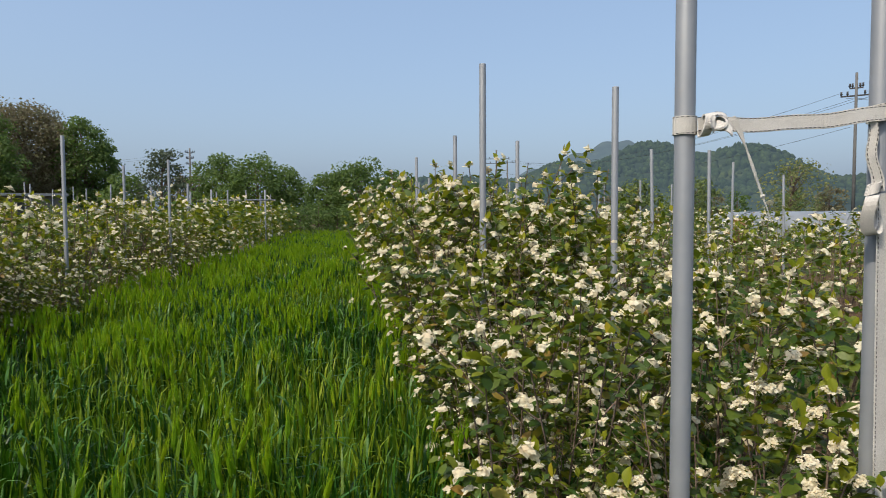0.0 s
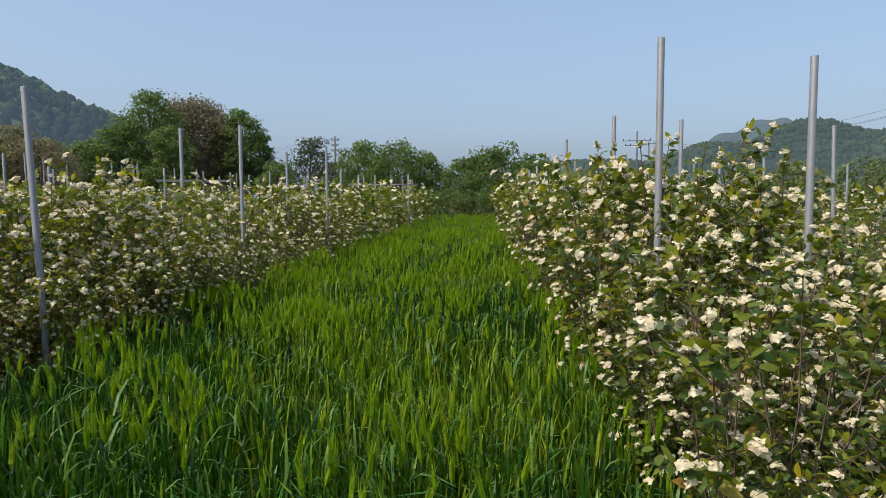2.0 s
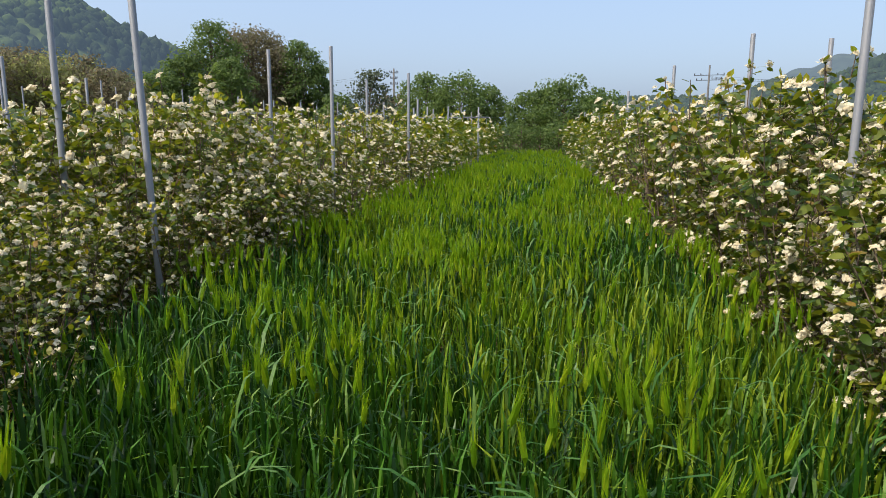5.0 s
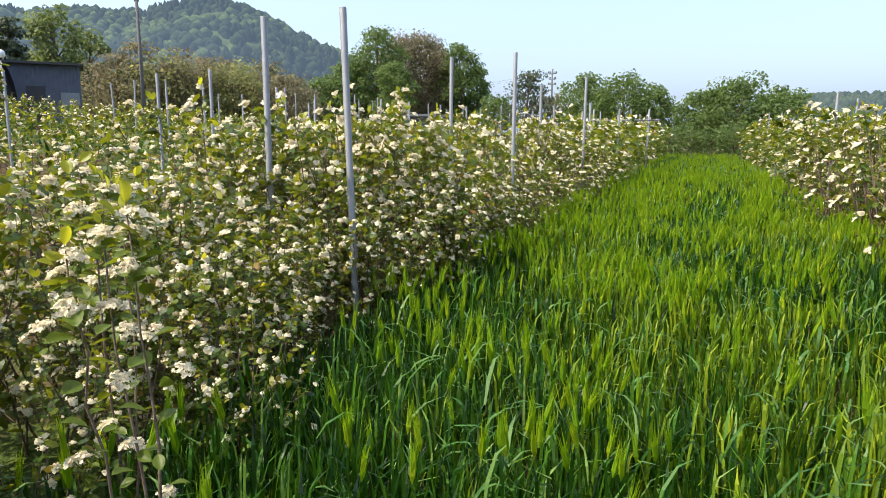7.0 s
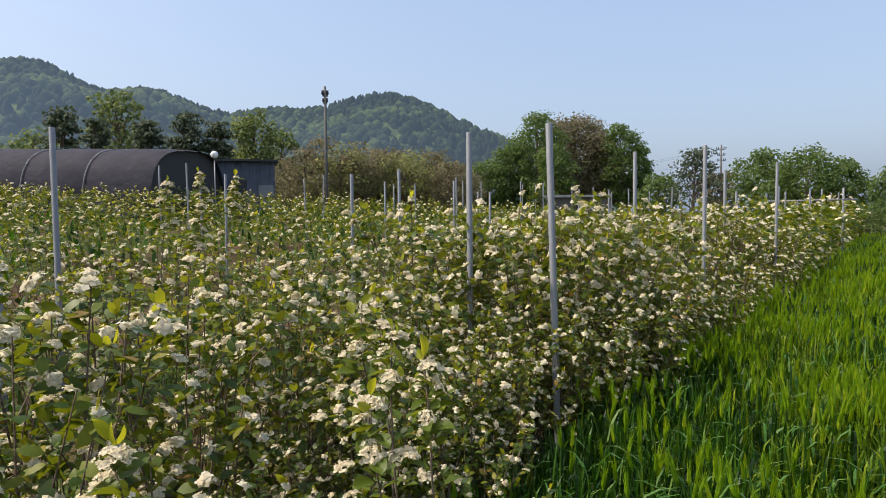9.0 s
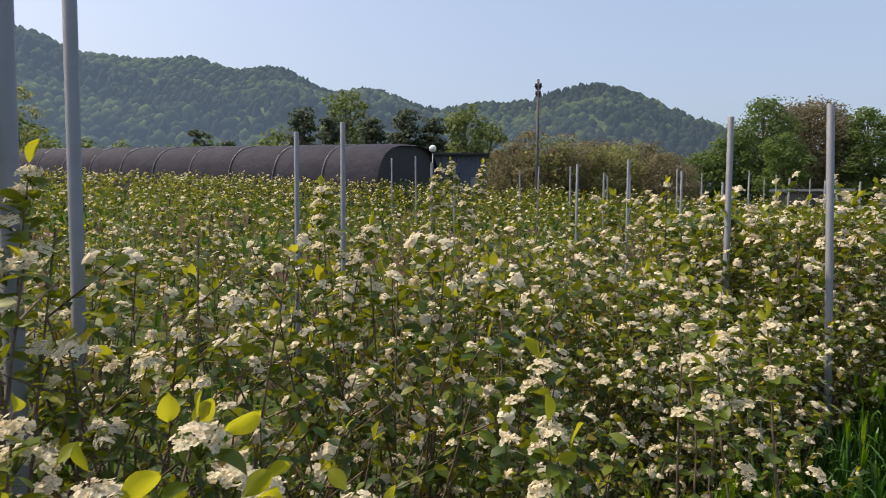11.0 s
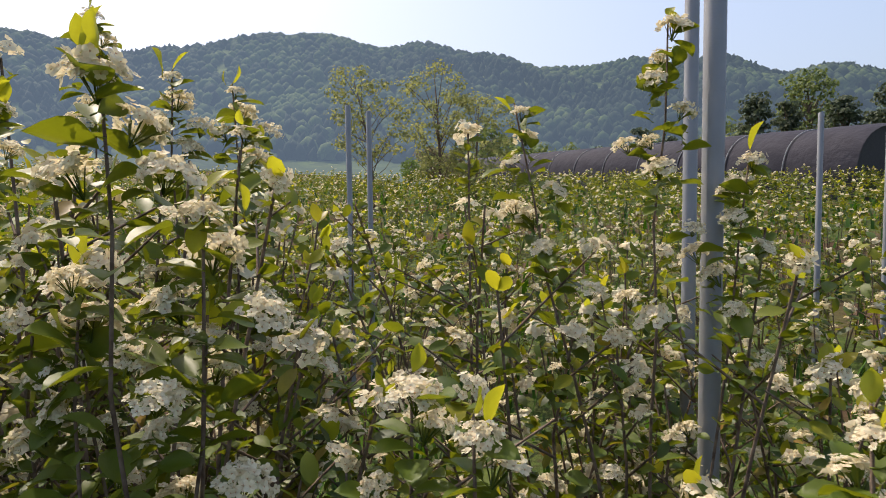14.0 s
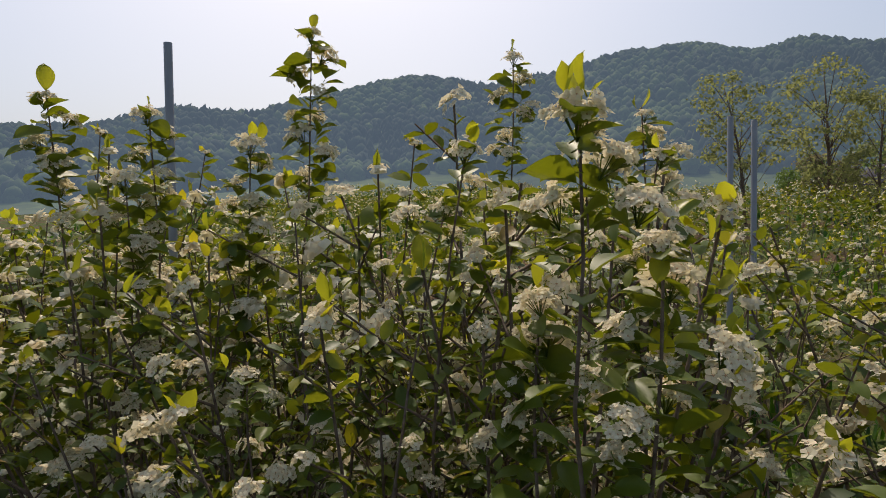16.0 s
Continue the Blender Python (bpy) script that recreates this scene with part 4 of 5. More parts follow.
def stitches_into(soup, pts, width, side, step=0.012, out=0.0022):
    """Dashes of dark thread along both edges of a band."""
    pts = np.asarray(pts, float)
    seg = np.linalg.norm(np.diff(pts, axis=0), axis=1)
    run = np.concatenate([[0], np.cumsum(seg)])
    side = np.asarray(side, float) / np.linalg.norm(side)
    s = 0.0
    while s + step * 0.6 < run[-1]:
        p = np.array([np.interp(s, run, pts[:, j]) for j in range(3)])
        q = np.array([np.interp(s + step * 0.6, run, pts[:, j]) for j in range(3)])
        n = np.cross(q - p, side)
        n /= np.linalg.norm(n) + 1e-9
        for e in (-0.44, 0.44):
            o = side * width * e
            v = [p + o - side * 0.0009 + n * out, p + o + side * 0.0009 + n * out, q + o + side * 0.0009 + n * out, q + o - side * 0.0009 + n * out]
            v += [p + o - side * 0.0009 - n * out, p + o + side * 0.0009 - n * out, q + o + side * 0.0009 - n * out, q + o - side * 0.0009 - n * out]
            soup.add(v, [(0, 1, 2), (0, 2, 3), (4, 6, 5), (4, 7, 6), (0, 4, 5), (0, 5, 1), (2, 6, 7), (2, 7, 3)])
        s += step


def strap():
    a, b = np.array([0.59, 1.60, 1.765]), np.array([1.11, 1.67, 1.805])
    up = np.array([0, 0, 1.0])
    t = thing("webbing_strap", Matrix.Translation((0.59, 1.60, 1.765)), "off-white woven strap with black stitching tied round two posts", "strap")
    here = Matrix.Translation((-0.59, -1.60, -1.765))

    def add(name, soup, mat, label=""):
        me = soup.mesh(name, mat)
        me.transform(here)
        return part(name, me, t, label)

    # bands round the posts
    for c, tilt in ((a, 0.0), (b, 0.006)):
        s, st = Soup(), Soup()
        ang = np.linspace(0, 2 * np.pi, 25)
        ring = np.stack([c[0] + 0.0268 * np.cos(ang), c[1] + 0.0268 * np.sin(ang), c[2] + tilt * np.cos(ang)], 1)
        ribbon_into(s, ring, 0.044, up)
        stitches_into(st, ring, 0.044, up)
        add("band", s, M_WEB)
        add("stitching", st, M_THREAD, "black stitching")
    # the band stretched between them
    u = np.linspace(0, 1, 16)[:, None]
    front = np.array([0.02, -0.030, 0])
    line = (a + front) * (1 - u) + (b + front) * u + np.array([0, 0, -0.012]) * np.sin(np.pi * u)
    line[:, 2] += 0.002 * np.sin(17 * u[:, 0])
    s, st = Soup(), Soup()
    ribbon_into(s, line, np.linspace(0.034, 0.040, 16), up + (0, 0.15, 0))
    stitches_into(st, line, 0.036, up + np.array((0, 0.15, 0)))
    add("tie", s, M_WEB)
    add("stitching", st, M_THREAD, "black stitching")
    # knot beside the post: a folded loop held by a wrap
    s, st = Soup(), Soup()
    ang = np.linspace(-0.6 * np.pi, 1.3 * np.pi, 30)
    loop = np.stack([a[0] + 0.060 + 0.022 * np.cos(ang), a[1] - 0.046 + 0.012 * np.sin(ang * 1.3), a[2] + 0.006 + 0.017 * np.sin(ang) + 0.005 * np.cos(ang)], 1)
    width = 0.030 + 0.007 * np.sin(np.linspace(0, 2 * np.pi, 30))
    ribbon_into(s, loop, width, np.array([0.40, 1.0, 0.45]), 0.002)
    stitches_into(st, loop, 0.034, np.array([0.40, 1.0, 0.45]), 0.012, 0.003)
    ang = np.linspace(0, 2 * np.pi, 22)
    wrap = np.stack([a[0] + 0.038 + 0.006 * np.sin(ang), a[1] - 0.036 + 0.018 * np.cos(ang), a[2] - 0.002 + 0.026 * np.sin(ang)], 1)
    ribbon_into(s, wrap, 0.026, np.array([1.0, 0.15, 0.2]), 0.002)
    fold = np.stack([a[0] + 0.045 + 0.040 * np.linspace(0, 1, 12), a[1] - 0.058 + 0.012 * np.sin(np.linspace(0, 5, 12)), a[2] - 0.014 + 0.010 * np.sin(np.linspace(0, 4, 12))], 1)
    ribbon_into(s, fold, 0.024, np.array([0.1, 0.5, 1.0]), 0.002)
    add("knot", s, M_WEB)
    add("stitching", st, M_THREAD, "black stitching")
    # frayed tail hanging from the knot
    s = Soup()
    u = np.linspace(0, 1, 22)
    tail = np.stack([a[0] + 0.092 + 0.085 * u ** 1.1, a[1] - 0.052 - 0.01 * u, a[2] + 0.014 - 0.215 * u ** 1.15 + 0.008 * np.sin(5 * u)], 1)
    side = np.stack([0.85 * np.cos(4 * u), -0.45 + 0.6 * np.sin(4 * u), np.full(22, 0.3)], 1)
    ribbon_into(s, tail, np.linspace(0.014, 0.006, 22), side, 0.0012)
    tube_into(s, [tail[-4] + (-0.003, 0, 0.006), tail[-4] + (0, 0, 0.001), tail[-4] + (0.003, 0, -0.006)], [0.002, 0.0065, 0.002], 6)
    for k in range(7):
        tube_into(s, [tail[-1], tail[-1] + (0.003 * k - 0.006, 0.004 * (k % 2), -0.012 - 0.003 * k)], [0.0008, 0.0004], 4)
    add("tail", s, M_WEB, "frayed narrow tail")
    # second band that hangs down the other post
    s, st = Soup(), Soup()
    u = np.linspace(0, 1, 16)
    drop = np.stack([b[0] - 0.045 + 0.02 * u + 0.006 * np.sin(9 * u), np.full(16, b[1] - 0.035), b[2] - 0.01 - 0.19 * u], 1)
    ribbon_into(s, drop, np.linspace(0.018, 0.030, 16), np.array([0.8, -0.3, 0.0]))
    stitches_into(st, drop, 0.020, np.array([0.8, -0.3, 0.0]))
    add("hanging_end", s, M_WEB)
    add("stitching", st, M_THREAD, "black stitching")
    s, st = Soup(), Soup()
    long = np.stack([b[0] - 0.008 + 0.02 * u, np.full(16, b[1] - 0.045), 1.60 - 1.3 * u], 1)
    ribbon_into(s, long, 0.046, np.array([1.0, 0.1, 0.0]))
    stitches_into(st, long, 0.046, np.array([1.0, 0.1, 0.0]))
    add("hanging_band", s, M_WEB)
    add("stitching", st, M_THREAD, "black stitching")
    s = Soup()
    ang = np.linspace(0.5 * np.pi, 2.4 * np.pi, 24)
    for rx, rz, wide, back in ((0.020, 0.046, 0.030, 0.0), (0.013, 0.032, 0.024, 0.010)):
        droop = np.stack([b[0] - 0.050 + rx * np.cos(ang), b[1] - 0.058 + back + 0.9 * rx * np.cos(ang) + 0.008 * np.sin(ang * 2), 1.545 + rz * np.sin(ang) - 0.012 * np.cos(ang)], 1)
        ribbon_into(s, droop, wide, np.array([0.68, -0.72, 0.15]), 0.0015)
    ang = np.linspace(0, 2 * np.pi, 18)
    ring = np.stack([b[0] - 0.040 + 0.014 * np.cos(ang), b[1] - 0.045 + 0.014 * np.sin(ang), 1.612 + 0.006 * np.cos(ang)], 1)
    ribbon_into(s, ring, 0.026, np.array([0.25, 0.0, 1.0]), 0.002)
    add("bunched_knot", s, M_WEB)


strap()

# ---- trees ----


def tree_meshes(seed, tall, radius, low, mat, leaf, clumps, per, pine=False, slim=1.0):
    """Trunk with limbs, and a crown of many small leaves in clumps."""
    rng = np.random.default_rng(seed)
    trunk, crown = Soup(), Soup()
    lean = 0.05 * tall * rng.standard_normal(2)
    spine = [np.array([lean[0] * u * u, lean[1] * u * u, tall * 0.94 * u - 0.1]) for u in np.linspace(0, 1, 6)]
    tube_into(trunk, spine, slim * np.linspace(0.035 * tall ** 0.9, 0.006 * tall ** 0.9, 6), 7)
    mid, half = (tall + low) / 2, (tall - low) / 2
    centres = []
    for k in range(clumps):
        a = 2.4 * k + 0.5 * rng.random()
        w = -0.95 + 1.9 * (k + 0.5) / clumps + 0.12 * rng.standard_normal()
        w = min(max(w, -1), 1)
        if pine:
            r = radius * (0.25 + 0.75 * (1 - (w + 1) / 2)) * (0.45 + 0.55 * rng.random())
        else:
            r = radius * math.sqrt(max(0.06, 1 - w * w)) * (0.45 + 0.62 * rng.random())
        c = np.array([r * math.cos(a), r * math.sin(a), mid + half * w])
        u = (mid + half * w) / tall
        c[:2] += lean * u * u
        centres.append(c)
        if k % 2 == 0:
            q = max(0.12, u - 0.16 - 0.1 * rng.random())
            foot = np.array([lean[0] * q * q, lean[1] * q * q, tall * 0.94 * q])
            knee = (foot + c) / 2 + (0, 0, 0.06 * radius * rng.standard_normal())
            tube_into(trunk, [foot, knee, c], [slim * 0.012 * tall ** 0.8, slim * 0.008 * tall ** 0.8, slim * 0.003 * tall ** 0.8], 4, cap=False)
    centres = np.array(centres)
    n = clumps * per
    size = radius * (0.12 if slim < 1 else 0.17 if pine else 0.20) * (1.0 + 0.5 * rng.random((clumps, 1)))
    off = rng.standard_normal((n, 3))
    off *= (1.75 * rng.random((n, 1)) ** 0.4) / np.linalg.norm(off, axis=1, keepdims=True)
    off *= np.repeat(size, per, 0) * (1, 1, 0.62 if not pine else 0.35)
    p = np.repeat(centres, per, 0) + off
    nrm = off / (np.linalg.norm(off, axis=1, keepdims=True) + 1e-6) + (0, 0, 0.7) + 0.6 * rng.standard_normal((n, 3))
    v = np.array([(-0.55, -0.08, 0), (0.08, -0.5, 0.1), (0.58, 0.08, 0), (-0.04, 0.52, 0.12)])
    crown.many(v, [(0, 1, 2), (0, 2, 3)], turn(nrm, rng.random(n) * 6.28), p, leaf * (0.6 + 0.8 * rng.random(n)))
    return trunk.mesh("trunk", M_BARK, True), crown.mesh("crown", mat)


def tree(x, y, meshes, label, category="tree", scale=1.0, group="", spin=0.0):
    t = thing("tree" if category == "tree" else category, Matrix.Translation((x, y, height(x, y))) @ Matrix.Rotation(spin, 4, "Z") @ Matrix.Diagonal((scale, scale, scale, 1)), label, category, group)
    tagged(part("trunk" if category == "tree" else "branchwork", meshes[0], t), kind="" if category == "tree" else "stuff")
    part("crown", meshes[1], t)
    return t


def lone(yaw, dist, top, radius, low, mat, label, leaf, clumps=60, per=45, pine=False, seed=0, name="tree"):
    """One tree, seen from the walk at that yaw, with its top at that elevation."""
    x, y, z = polar(yaw, dist)
    tall = 1.6 + dist * math.tan(radians(top)) - z
    return tree(x, y, tree_meshes(seed, tall, radius, low * tall, mat, leaf, clumps, per, pine, 0.5 if leaf < 0.15 else 1.0), label, name)


GREEN = "full-crowned green broadleaf tree at the edge of the orchard"
BROWN = "tall brownish tree with sparse new leaves beside green ones"
LIGHT = "light green tree in fresh spring leaf"
DARK = "dark green pine tree standing behind the field"
for n, (yaw, dist, top, r, low, mat, label, leaf, clumps, per, pine) in enumerate((
        (16.8, 52, 4.5, 2.3, 0.2, M_TREE, GREEN, 0.15, 56, 120, False), (14.1, 50, 4.6, 2.3, 0.2, M_TREE, GREEN, 0.15, 56, 120, False), (11.9, 52, 3.7, 1.9, 0.2, M_TREE, GREEN, 0.16, 48, 100, False),
        (8.2, 49, 3.4, 1.7, 0.2, M_TREE, GREEN, 0.16, 48, 100, False), (5.4, 48, 4.2, 2.3, 0.2, M_TREE, GREEN, 0.15, 58, 120, False), (2.5, 50, 3.6, 2.0, 0.2, M_TREE, GREEN, 0.16, 48, 100, False),
        (22.3, 74, 5.1, 3.3, 0.3, M_PINE, DARK, 0.22, 56, 40, True), (25, 76, 3.2, 2.2, 0.2, M_TREE, GREEN, 0.3, 30, 40, False), (20.0, 80, 3.3, 2.4, 0.2, M_TREE_BROWN, "reddish shrubby tree far across the field", 0.3, 30, 40, False),
        (27.8, 96, 7.2, 3.2, 0.12, M_TREE, GREEN, 0.26, 80, 110, False), (26.5, 98, 5.6, 1.9, 0.1, M_TREE, GREEN, 0.26, 44, 90, False),
        (31.6, 98, 8.0, 5.4, 0.1, M_TREE_BROWN, BROWN, 0.25, 150, 130, False), (29.7, 104, 6.8, 3.6, 0.1, M_TREE_BROWN, BROWN, 0.26, 70, 110, False),
        (35.0, 92, 8.1, 3.8, 0.12, M_TREE, GREEN, 0.25, 90, 110, False), (37.0, 90, 5.6, 2.8, 0.1, M_TREE, GREEN, 0.26, 60, 90, False), (39.2, 88, 4.6, 3.0, 0.1, M_TREE, GREEN, 0.26, 56, 90, False), (33.4, 84, 5.6, 2.6, 0.1, M_TREE, GREEN, 0.25, 56, 90, False), (42, 86, 4.2, 3.0, 0.1, M_TREE_LIGHT, LIGHT, 0.38, 50, 40, False), (45, 88, 4.4, 3.0, 0.1, M_TREE, GREEN, 0.38, 50, 40, False),
        (69.2, 72, 9.7, 2.5, 0.3, M_TREE_LIGHT, LIGHT, 0.32, 54, 34, False), (58.8, 66, 8.6, 2.6, 0.15, M_TREE_LIGHT, LIGHT, 0.32, 60, 40, False), (57.2, 70, 7.0, 1.9, 0.1, M_TREE_LIGHT, LIGHT, 0.32, 40, 40, False),
        (73.3, 62, 8.1, 2.3, 0.2, M_PINE, DARK, 0.26, 50, 44, True), (71.0, 64, 7.4, 2.0, 0.2, M_PINE, DARK, 0.26, 46, 40, True), (67.0, 62, 7.6, 2.2, 0.15, M_PINE, DARK, 0.26, 50, 44, True), (64.4, 60, 8.2, 2.4, 0.15, M_PINE, DARK, 0.26, 54, 44, True), (62.0, 60, 7.6, 2.1, 0.15, M_PINE, DARK, 0.26, 50, 44, True),
        (104.8, 31, 11.4, 2.0, 0.35, M_THIN, "slender young tree with sparse yellowish leaves", 0.12, 46, 44, False), (99.0, 33, 12.0, 2.1, 0.2, M_THIN, "slender young tree with sparse pale green leaves", 0.12, 52, 46, False), (96.0, 33, 9.6, 1.9, 0.1, M_THIN, "slender young tree with sparse yellowish leaves", 0.12, 48, 50, False),
        (-29.1, 62, 3.9, 2.4, 0.15, M_THIN, "airy olive tree beyond the rows", 0.18, 50, 30, False), (-22.0, 80, 2.6, 2.8, 0.1, M_TREE_LIGHT, LIGHT, 0.3, 40, 36, False), (-17.5, 82, 2.4, 2.8, 0.1, M_TREE_LIGHT, LIGHT, 0.3, 40, 36, False))):
    lone(yaw, dist, top, r, low, mat, label, leaf, clumps, per, pine, 400 + n)


def woods():
    """Trees and brush at the foot of the slopes."""
    rng = np.random.default_rng(77)
    kinds = [(tree_meshes(500 + k, 6.0, 2.4, 0.6, mat, 0.38, 26, 28, pine), label) for k, (mat, label, pine) in enumerate((
        (M_TREE, "green tree at the foot of the hill", False), (M_TREE_LIGHT, "pale green tree in new leaf at the foot of the hill", False), (M_TREE_BROWN, "brownish budding tree at the foot of the hill", False), (M_PINE, "dark pine at the foot of the hill", True)))]
    for k in range(80):
        yaw = 40 + 76 * k / 80 + 0.8 * rng.standard_normal()
        dist = 95 + 40 * rng.random()
        if yaw > 101:
            continue
        x, y, z = polar(yaw, dist)
        kind = kinds[int(rng.choice([0, 0, 1, 1, 2, 3]))]
        tree(x, y, kind[0], kind[1], "tree", (0.65 if yaw < 60 or yaw > 96 else 1.0) + 0.6 * rng.random(), "trees at the foot of the hill", rng.random() * 6)
    for k in range(34):
        yaw = -48 + 60 * k / 34 + 0.8 * rng.standard_normal()
        x, y, z = polar(yaw, 110 + 50 * rng.random())
        kind = kinds[int(rng.choice([0, 1, 1, 2]))]
        tree(x, y, kind[0], kind[1], "tree", 0.5 + 0.4 * rng.random(), "trees at the foot of the hill", rng.random() * 6)
    brush = [tree_meshes(520 + k, 3.2, 1.7, 0.1, m, 0.13, 24, 60) for k, m in enumerate((M_THIN, M_TREE_BROWN, M_TREE_BROWN))]
    for k in range(30):
        yaw = 41.5 + 15.5 * rng.random()
        x, y, z = polar(yaw, 50 + 14 * rng.random())
        tree(x, y, brush[int(rng.integers(0, 3))], "tall olive and brown brush behind the orchard", "brush", 1.15 + 0.55 * rng.random(), "brush behind the orchard", rng.random() * 6)
    grey = tree_meshes(530, 2.3, 1.2, 0.1, M_TREE, 0.12, 36, 30)
    for k in range(9):
        x, y = spot(-5.5 + 1.15 * k, 41 + 1.2 * rng.random())
        tree(x, y, grey, "dusky green shrub closing the end of the wheat strip", "shrub", 0.75 + 0.3 * rng.random(), "shrubs at the end of the strip", rng.random() * 6)


woods()

# ---- greenhouse tunnel under shade net, shed and lamp ----


def tunnel(name, p, q, half, tall, cover, label, bays, parent_label=""):
    """A long arched tunnel from p to q."""
    p, q = Vector(p), Vector(q)
    d = (q - p).normalized()
    m = Matrix.Translation(p) @ Vector((0, 1, 0)).rotation_difference(d).to_matrix().to_4x4()
    t = thing(name, m, label, "greenhouse")
    rng = np.random.default_rng(31)
    length = (q - p).length
    arch = [(half * math.copysign(abs(math.cos(a)) ** 0.6, math.cos(a)), tall * math.sin(a) ** 0.75) for a in np.linspace(0, math.pi, 23)]
    arch[0], arch[-1] = (half, -0.4), (-half, -0.4)
    for b in range(bays):
        y0, y1 = length * b / bays, length * (b + 1) / bays - 0.03
        s = Soup()
        rows = 10
        v = []
        for k in range(rows + 1):
            u = k / rows
            sag = 1.0 - 0.03 * (1 - math.sin(math.pi * u)) ** 3 - 0.007 * math.sin(math.pi * u * 3) ** 2 - 0.008 * rng.random()
            v += [(x * sag, y0 + (y1 - y0) * u, z * sag) for x, z in arch]
        n = len(arch)
        f = []
        for k in range(rows):
            for j in range(n - 1):
                a = k * n + j
                f += [(a, a + 1, a + n + 1), (a, a + n + 1, a + n)]
        s.add(v, f)
        part("cover", s.mesh("cover", cover, True), t)
        hoop = Soup()
        tube_into(hoop, [(x * 0.985, y1 + 0.06, z * 0.985) for x, z in arch], [0.03] * n, 5)
        part("hoop", hoop.mesh("hoop", M_STEEL, True), t)
    s = Soup()
    v = [(x * 0.97, 0.25, z * 0.97) for x, z in arch] + [(0, 0.25, 0)]
    n = len(arch)
    s.add(v, [(j, j + 1, n) for j in range(n - 1)])
    part("end_wall", s.mesh("end_wall", M_DARK), t)
    return t


def at(yaw, dist, top=None):
    x, y, z = polar(yaw, dist)
    return (x, y, z if top is None else 1.65 + dist * math.tan(radians(top)))


GH_TALL = 3.3
near_end, far_end = at(64.0, 38), at(94.5, 76)
tunnel("greenhouse", (near_end[0], near_end[1], at(64.0, 38, 5.6)[2] - GH_TALL), (far_end[0], far_end[1], at(94.5, 76, 4.1)[2] - GH_TALL), 3.3, GH_TALL, M_NET, "long greenhouse tunnel covered with dark purple-grey shade net", 12)
tunnel("plastic_tunnel", at(-25.2, 46)[:2] + (0.0,), at(-40, 40)[:2] + (0.0,), 2.0, 1.62, M_FILM, "low tunnel of grey plastic film beyond the bushes", 6)


def shed():
    x, y, z = polar(59.6, 44)
    t = thing("shed", Matrix.Translation((x, y, z)) @ Matrix.Rotation(radians(58), 4, "Z"), "low blue-grey sheet metal shed beside the greenhouse", "shed")
    tall = at(59.6, 44, 4.5)[2] - z
    s = Soup()
    box_into(s, (-1.7, -1.5, -0.3), (1.7, 1.5, tall))
    part("wall", s.mesh("wall", M_BLUE), t)
    for k in range(17):
        s = Soup()
        tube_into(s, [(-1.6 + 0.2 * k, -1.52, -0.2), (-1.6 + 0.2 * k, -1.52, tall - 0.05)], [0.03, 0.03], 4)
        part("rib", s.mesh("rib", M_BLUE), t)
    s = Soup()
    box_into(s, (-1.9, -1.9, tall), (1.9, 1.8, tall + 0.12))
    part("roof", s.mesh("roof", M_DARK), t)
    s = Soup()
    box_into(s, (-0.9, -1.56, 0.0), (0.0, -1.50, 2.0))
    part("door", s.mesh("door", M_DARK), t)
    s = Soup()
    box_into(s, (0.7, -1.56, 1.0), (1.6, -1.50, 1.7))
    part("window", s.mesh("window", M_FILM), t)


shed()


def lamp():
    x, y, z = polar(62.1, 36)
    top = at(62.1, 36, 5.2)[2] - z
    t = thing("globe_lamp", Matrix.Translation((x, y, z)), "white globe lamp on a thin grey pole", "lamp")
    s = Soup()
    tube_into(s, [(0, 0, -0.2), (0, 0, top - 0.18)], [0.035, 0.03], 8)
    part("pole", s.mesh("pole", M_STEEL, True), t)
    bm = bmesh.new()
    bmesh.ops.create_uvsphere(bm, u_segments=16, v_segments=10, radius=0.2)
    bmesh.ops.translate(bm, verts=bm.verts, vec=(0, 0, top))
    me = bpy.data.meshes.new("globe")
    bm.to_mesh(me)
    bm.free()
    me.materials.append(M_GLOBE)
    part("globe", me, t, "white globe")
    s = Soup()
    tube_into(s, [(0, 0, top - 0.24), (0, 0, top - 0.16)], [0.06, 0.1], 10)
    part("collar", s.mesh("collar", M_DARK, True), t)


lamp()


def barn():
    """A long low outbuilding at the foot of the brown trees."""
    x, y, z = polar(31.6, 70)
    t = thing("outbuilding", Matrix.Translation((x, y, z)) @ Matrix.Rotation(radians(31.6), 4, "Z"), "low grey outbuilding with a flat sheet roof under trees", "building")
    tall = at(31.6, 70, 1.7)[2] - z
    for name, lo, hi, mat in (("wall", (-3.0, -1.8, -0.4), (3.0, 1.8, tall - 0.35), M_CONCRETE), ("roof", (-3.4, -2.2, tall - 0.35), (3.4, 2.1, tall - 0.12), M_FILM), ("door", (-0.5, -1.86, -0.3), (0.5, -1.79, tall - 0.7), M_DARK)):
        s = Soup()
        box_into(s, lo, hi)
        part(name, s.mesh(name, mat), t)


barn()

# ---- utility poles and wires ----


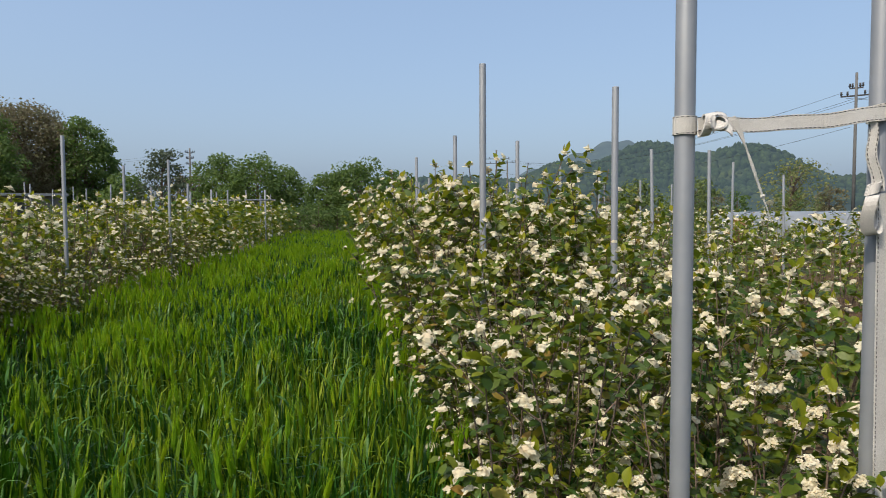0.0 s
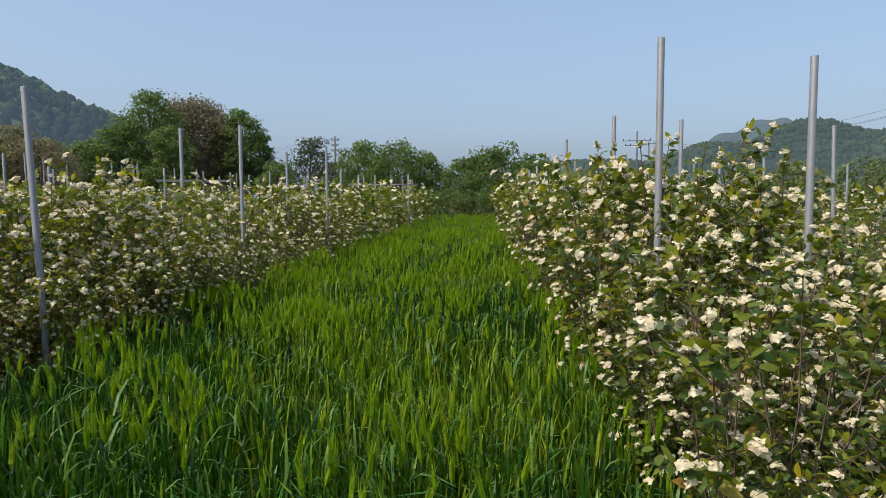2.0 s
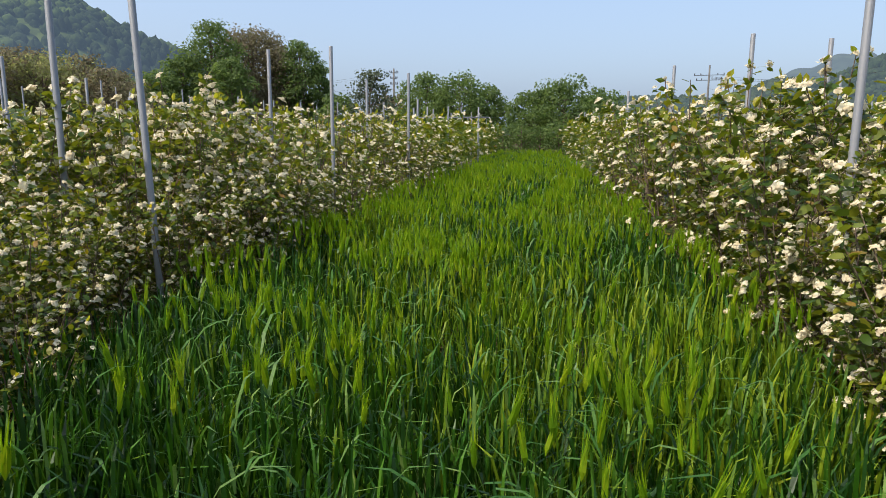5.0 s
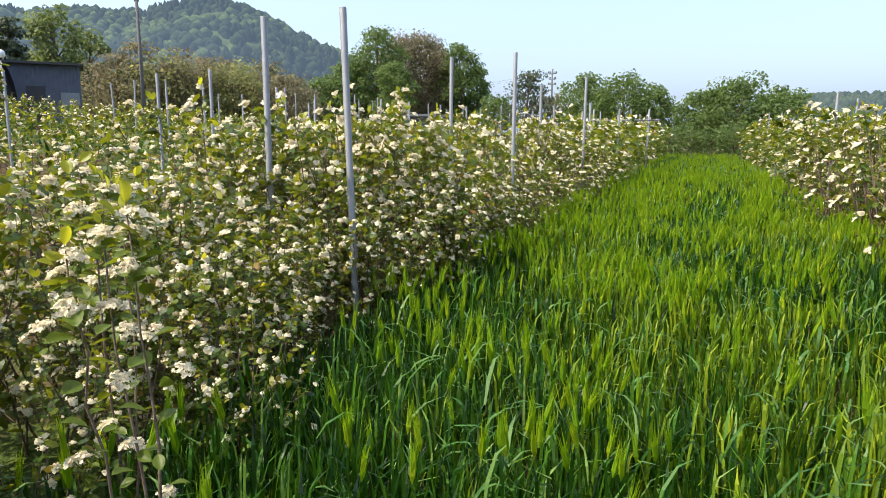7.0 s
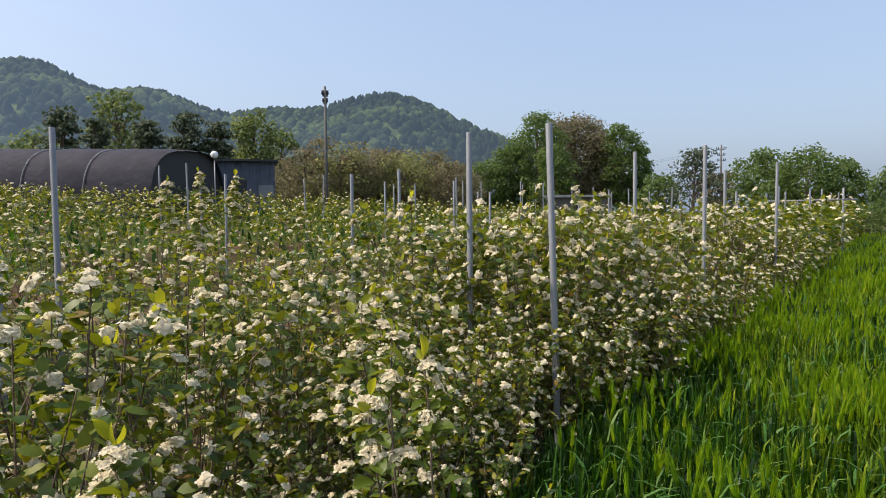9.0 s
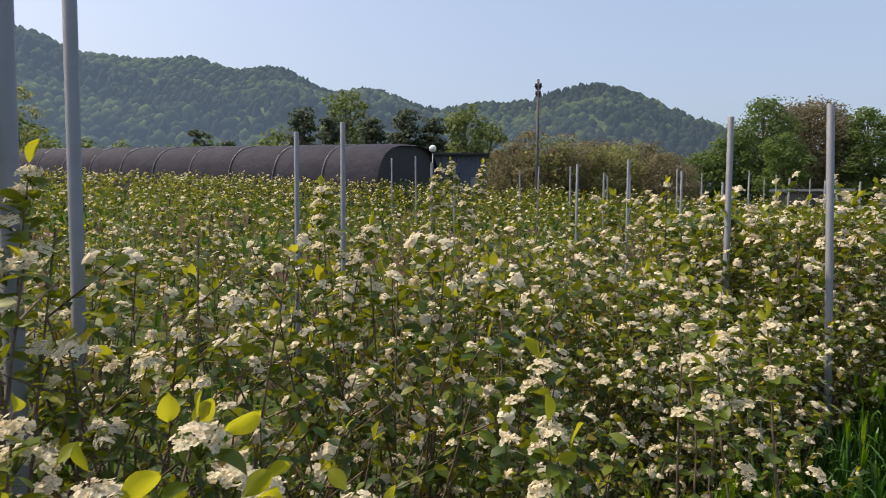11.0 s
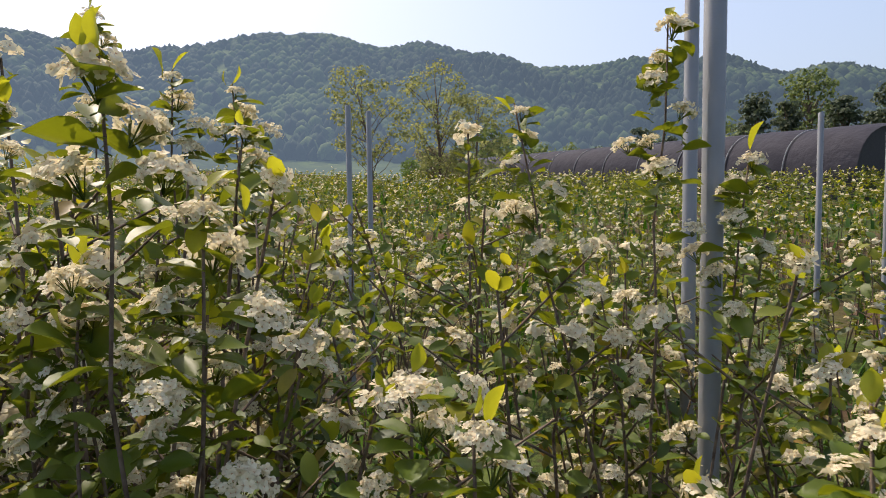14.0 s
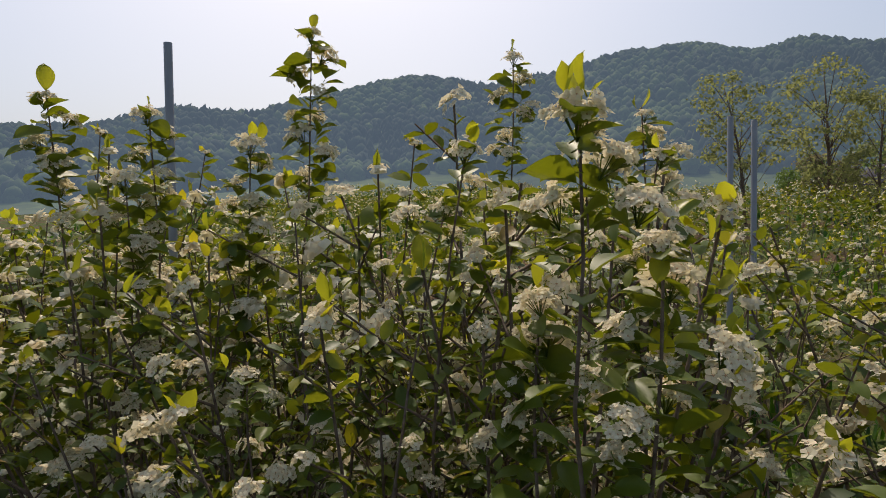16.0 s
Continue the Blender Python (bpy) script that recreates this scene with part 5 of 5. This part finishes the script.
def pole(yaw, dist, top, arms, thick, label, span=1.6):
    x, y, z = polar(yaw, dist)
    tall = 1.6 + dist * math.tan(radians(top)) - z
    t = thing("utility_pole", Matrix.Translation((x, y, z)) @ Matrix.Rotation(radians(yaw), 4, "Z"), label, "pole")
    s = Soup()
    tube_into(s, [(0, 0, -0.5), (0, 0, tall)], [thick, thick * 0.65], 10)
    part("shaft", s.mesh("shaft", M_CONCRETE, True), t)
    for drop, width in arms:
        s = Soup()
        box_into(s, (-width * span, -0.04, tall - drop - 0.04), (width * span, 0.04, tall - drop + 0.04))
        arm = part("crossarm", s.mesh("crossarm", M_DARK), t)
        for e in (-0.95, -0.55, 0.55, 0.95):
            s = Soup()
            c = e * width * span
            tube_into(s, [(c, 0, tall - drop + 0.05), (c, 0, tall - drop + 0.12), (c, 0, tall - drop + 0.2), (c, 0, tall - drop + 0.28)], [0.03, 0.08, 0.05, 0.06], 8)
            part("insulator", s.mesh("insulator", M_DARK, True), arm)
    return Vector((x, y, z + tall))


def wires(p, q, offsets, sag):
    side = Vector((-(q - p).y, (q - p).x, 0)).normalized()
    for off, drop in offsets:
        s = Soup()
        pts = [tuple(p.lerp(q, u) + side * off + Vector((0, 0, -drop - sag * 4 * u * (1 - u)))) for u in np.linspace(0, 1, 24)]
        tube_into(s, pts, [0.010] * 24, 4)
        w = new("overhead_wire", s.mesh("overhead_wire", M_DARK))
        tagged(w, "thin black overhead wire strung between poles", "wire", "overhead wires")


north = pole(20.2, 89, 5.45, [(0.55, 0.7), (1.3, 0.55), (2.0, 0.6)], 0.16, "grey concrete utility pole with short crossarms", 0.8)
west = pole(53.05, 36, 11.05, [(0.5, 0.14), (0.9, 0.10)], 0.105, "tall grey utility pole with brackets near its top", 1.0)
east = pole(-33.7, 47, 9.9, [(1.35, 0.5), (0.9, 0.22)], 0.115, "tall utility pole with wide crossarm and insulators")
mid = pole(-5.5, 105, 5.5, [(1.4, 1.3), (2.1, 1.1)], 0.18, "distant utility pole with two wide crossarms")
pole(-6.4, 112, 4.6, [(0.3, 0.9)], 0.18, "distant utility pole with one crossarm")
wires(east, mid, [(-1.2, 1.3), (0.0, 1.5), (1.2, 1.3), (0.3, 3.2)], 2.2)
beyond = Vector(polar(36, 150)) + Vector((0, 0, 9))
wires(north, beyond, [(-0.8, 0.5), (0.8, 0.5), (0.0, 1.9)], 0.8)
east_end = Vector(polar(-60, 70)) + Vector((0, 0, 10))
wires(east, east_end, [(-1.2, 1.3), (0.0, 1.5), (1.2, 1.3)], 1.0)


def crossbar():
    """A rail clamped between two posts of the left bed."""
    a, b = spot(-5.1, 25.0), spot(-3.2, 25.2)
    t = thing("post_frame", Matrix.Translation((a[0], a[1], 0)), "pair of steel posts joined by a level rail", "frame")
    for x, y in ((0, 0), (b[0] - a[0], b[1] - a[1])):
        s = Soup()
        tube_into(s, [(x, y, -0.2), (x, y, 2.5)], [0.03, 0.03], 10)
        part("upright", s.mesh("upright", M_STEEL, True), t)
    s = Soup()
    tube_into(s, [(-0.4, -0.03, 2.1), (b[0] - a[0] + 0.4, b[1] - a[1] - 0.03, 2.12)], [0.025, 0.025], 8)
    part("rail", s.mesh("rail", M_STEEL, True), t)


crossbar()


def jar():
    """A clay-coloured pot by the far plastic tunnel."""
    x, y, z = polar(-26.6, 36)
    t = thing("clay_pot", Matrix.Translation((x, y, z)), "reddish brown clay pot standing beyond the bushes", "pot")
    s = Soup()
    prof = [(0.25, 0.0), (0.42, 0.35), (0.46, 0.7), (0.36, 1.05), (0.28, 1.15), (0.34, 1.22)]
    tube_into(s, [(0, 0, h) for _, h in prof], [r for r, _ in prof], 18)
    part("body", s.mesh("body", M_CLAY, True), t)
    s = Soup()
    tube_into(s, [(0, 0, 1.22), (0, 0, 1.27)], [0.36, 0.32], 18)
    part("lid", s.mesh("lid", M_CLAY, True), t)


jar()


def weeds():
    """Low grass and weeds under the bushes."""
    rng = np.random.default_rng(15)
    s = Soup()
    v = np.array([(-0.5, 0, 0), (0.5, 0, 0), (-0.35, 0.15, 0.6), (0.35, 0.15, 0.6), (0, 0.4, 1.0)])
    f = [(0, 1, 3), (0, 3, 2), (2, 3, 4)]
    for c0, c1, a0, a1, n, tall, wide in ((-5.4, -3.0, -6, 8, 1200, 0.13, 0.006), (0.3, 2.7, -2, 9, 6000, 0.18, 0.008), (-8.4, -5.2, -14, 30, 5850, 0.30, 0.016), (2.6, 4.2, 0, 30, 2600, 0.25, 0.014), (-60, -9.4, -50, 40, 10400, 0.45, 0.06)):
        c, a = c0 + (c1 - c0) * rng.random(n), a0 + (a1 - a0) * rng.random(n)
        x, y = CROSS.x * c + ALONG.x * a, CROSS.y * c + ALONG.y * a
        z = np.array([height(p, q) for p, q in zip(x, y)])
        spin = rng.random(n) * 6.28
        h = tall * (0.4 + rng.random(n))
        cs, sn = np.cos(spin), np.sin(spin)
        zero, one = np.zeros(n), np.ones(n)
        rots = np.stack([np.stack([cs * wide * 2, -sn * h, zero], 1), np.stack([sn * wide * 2, cs * h, zero], 1), np.stack([zero, zero, h], 1)], 1)
        s.many(v, f, rots, np.stack([x, y, z], 1), one)
    ob = new("weeds", s.mesh("weeds", M_WHEAT))
    tagged(ob, "low green weeds and grass on the soil between bushes", "weeds", kind="stuff")


weeds()
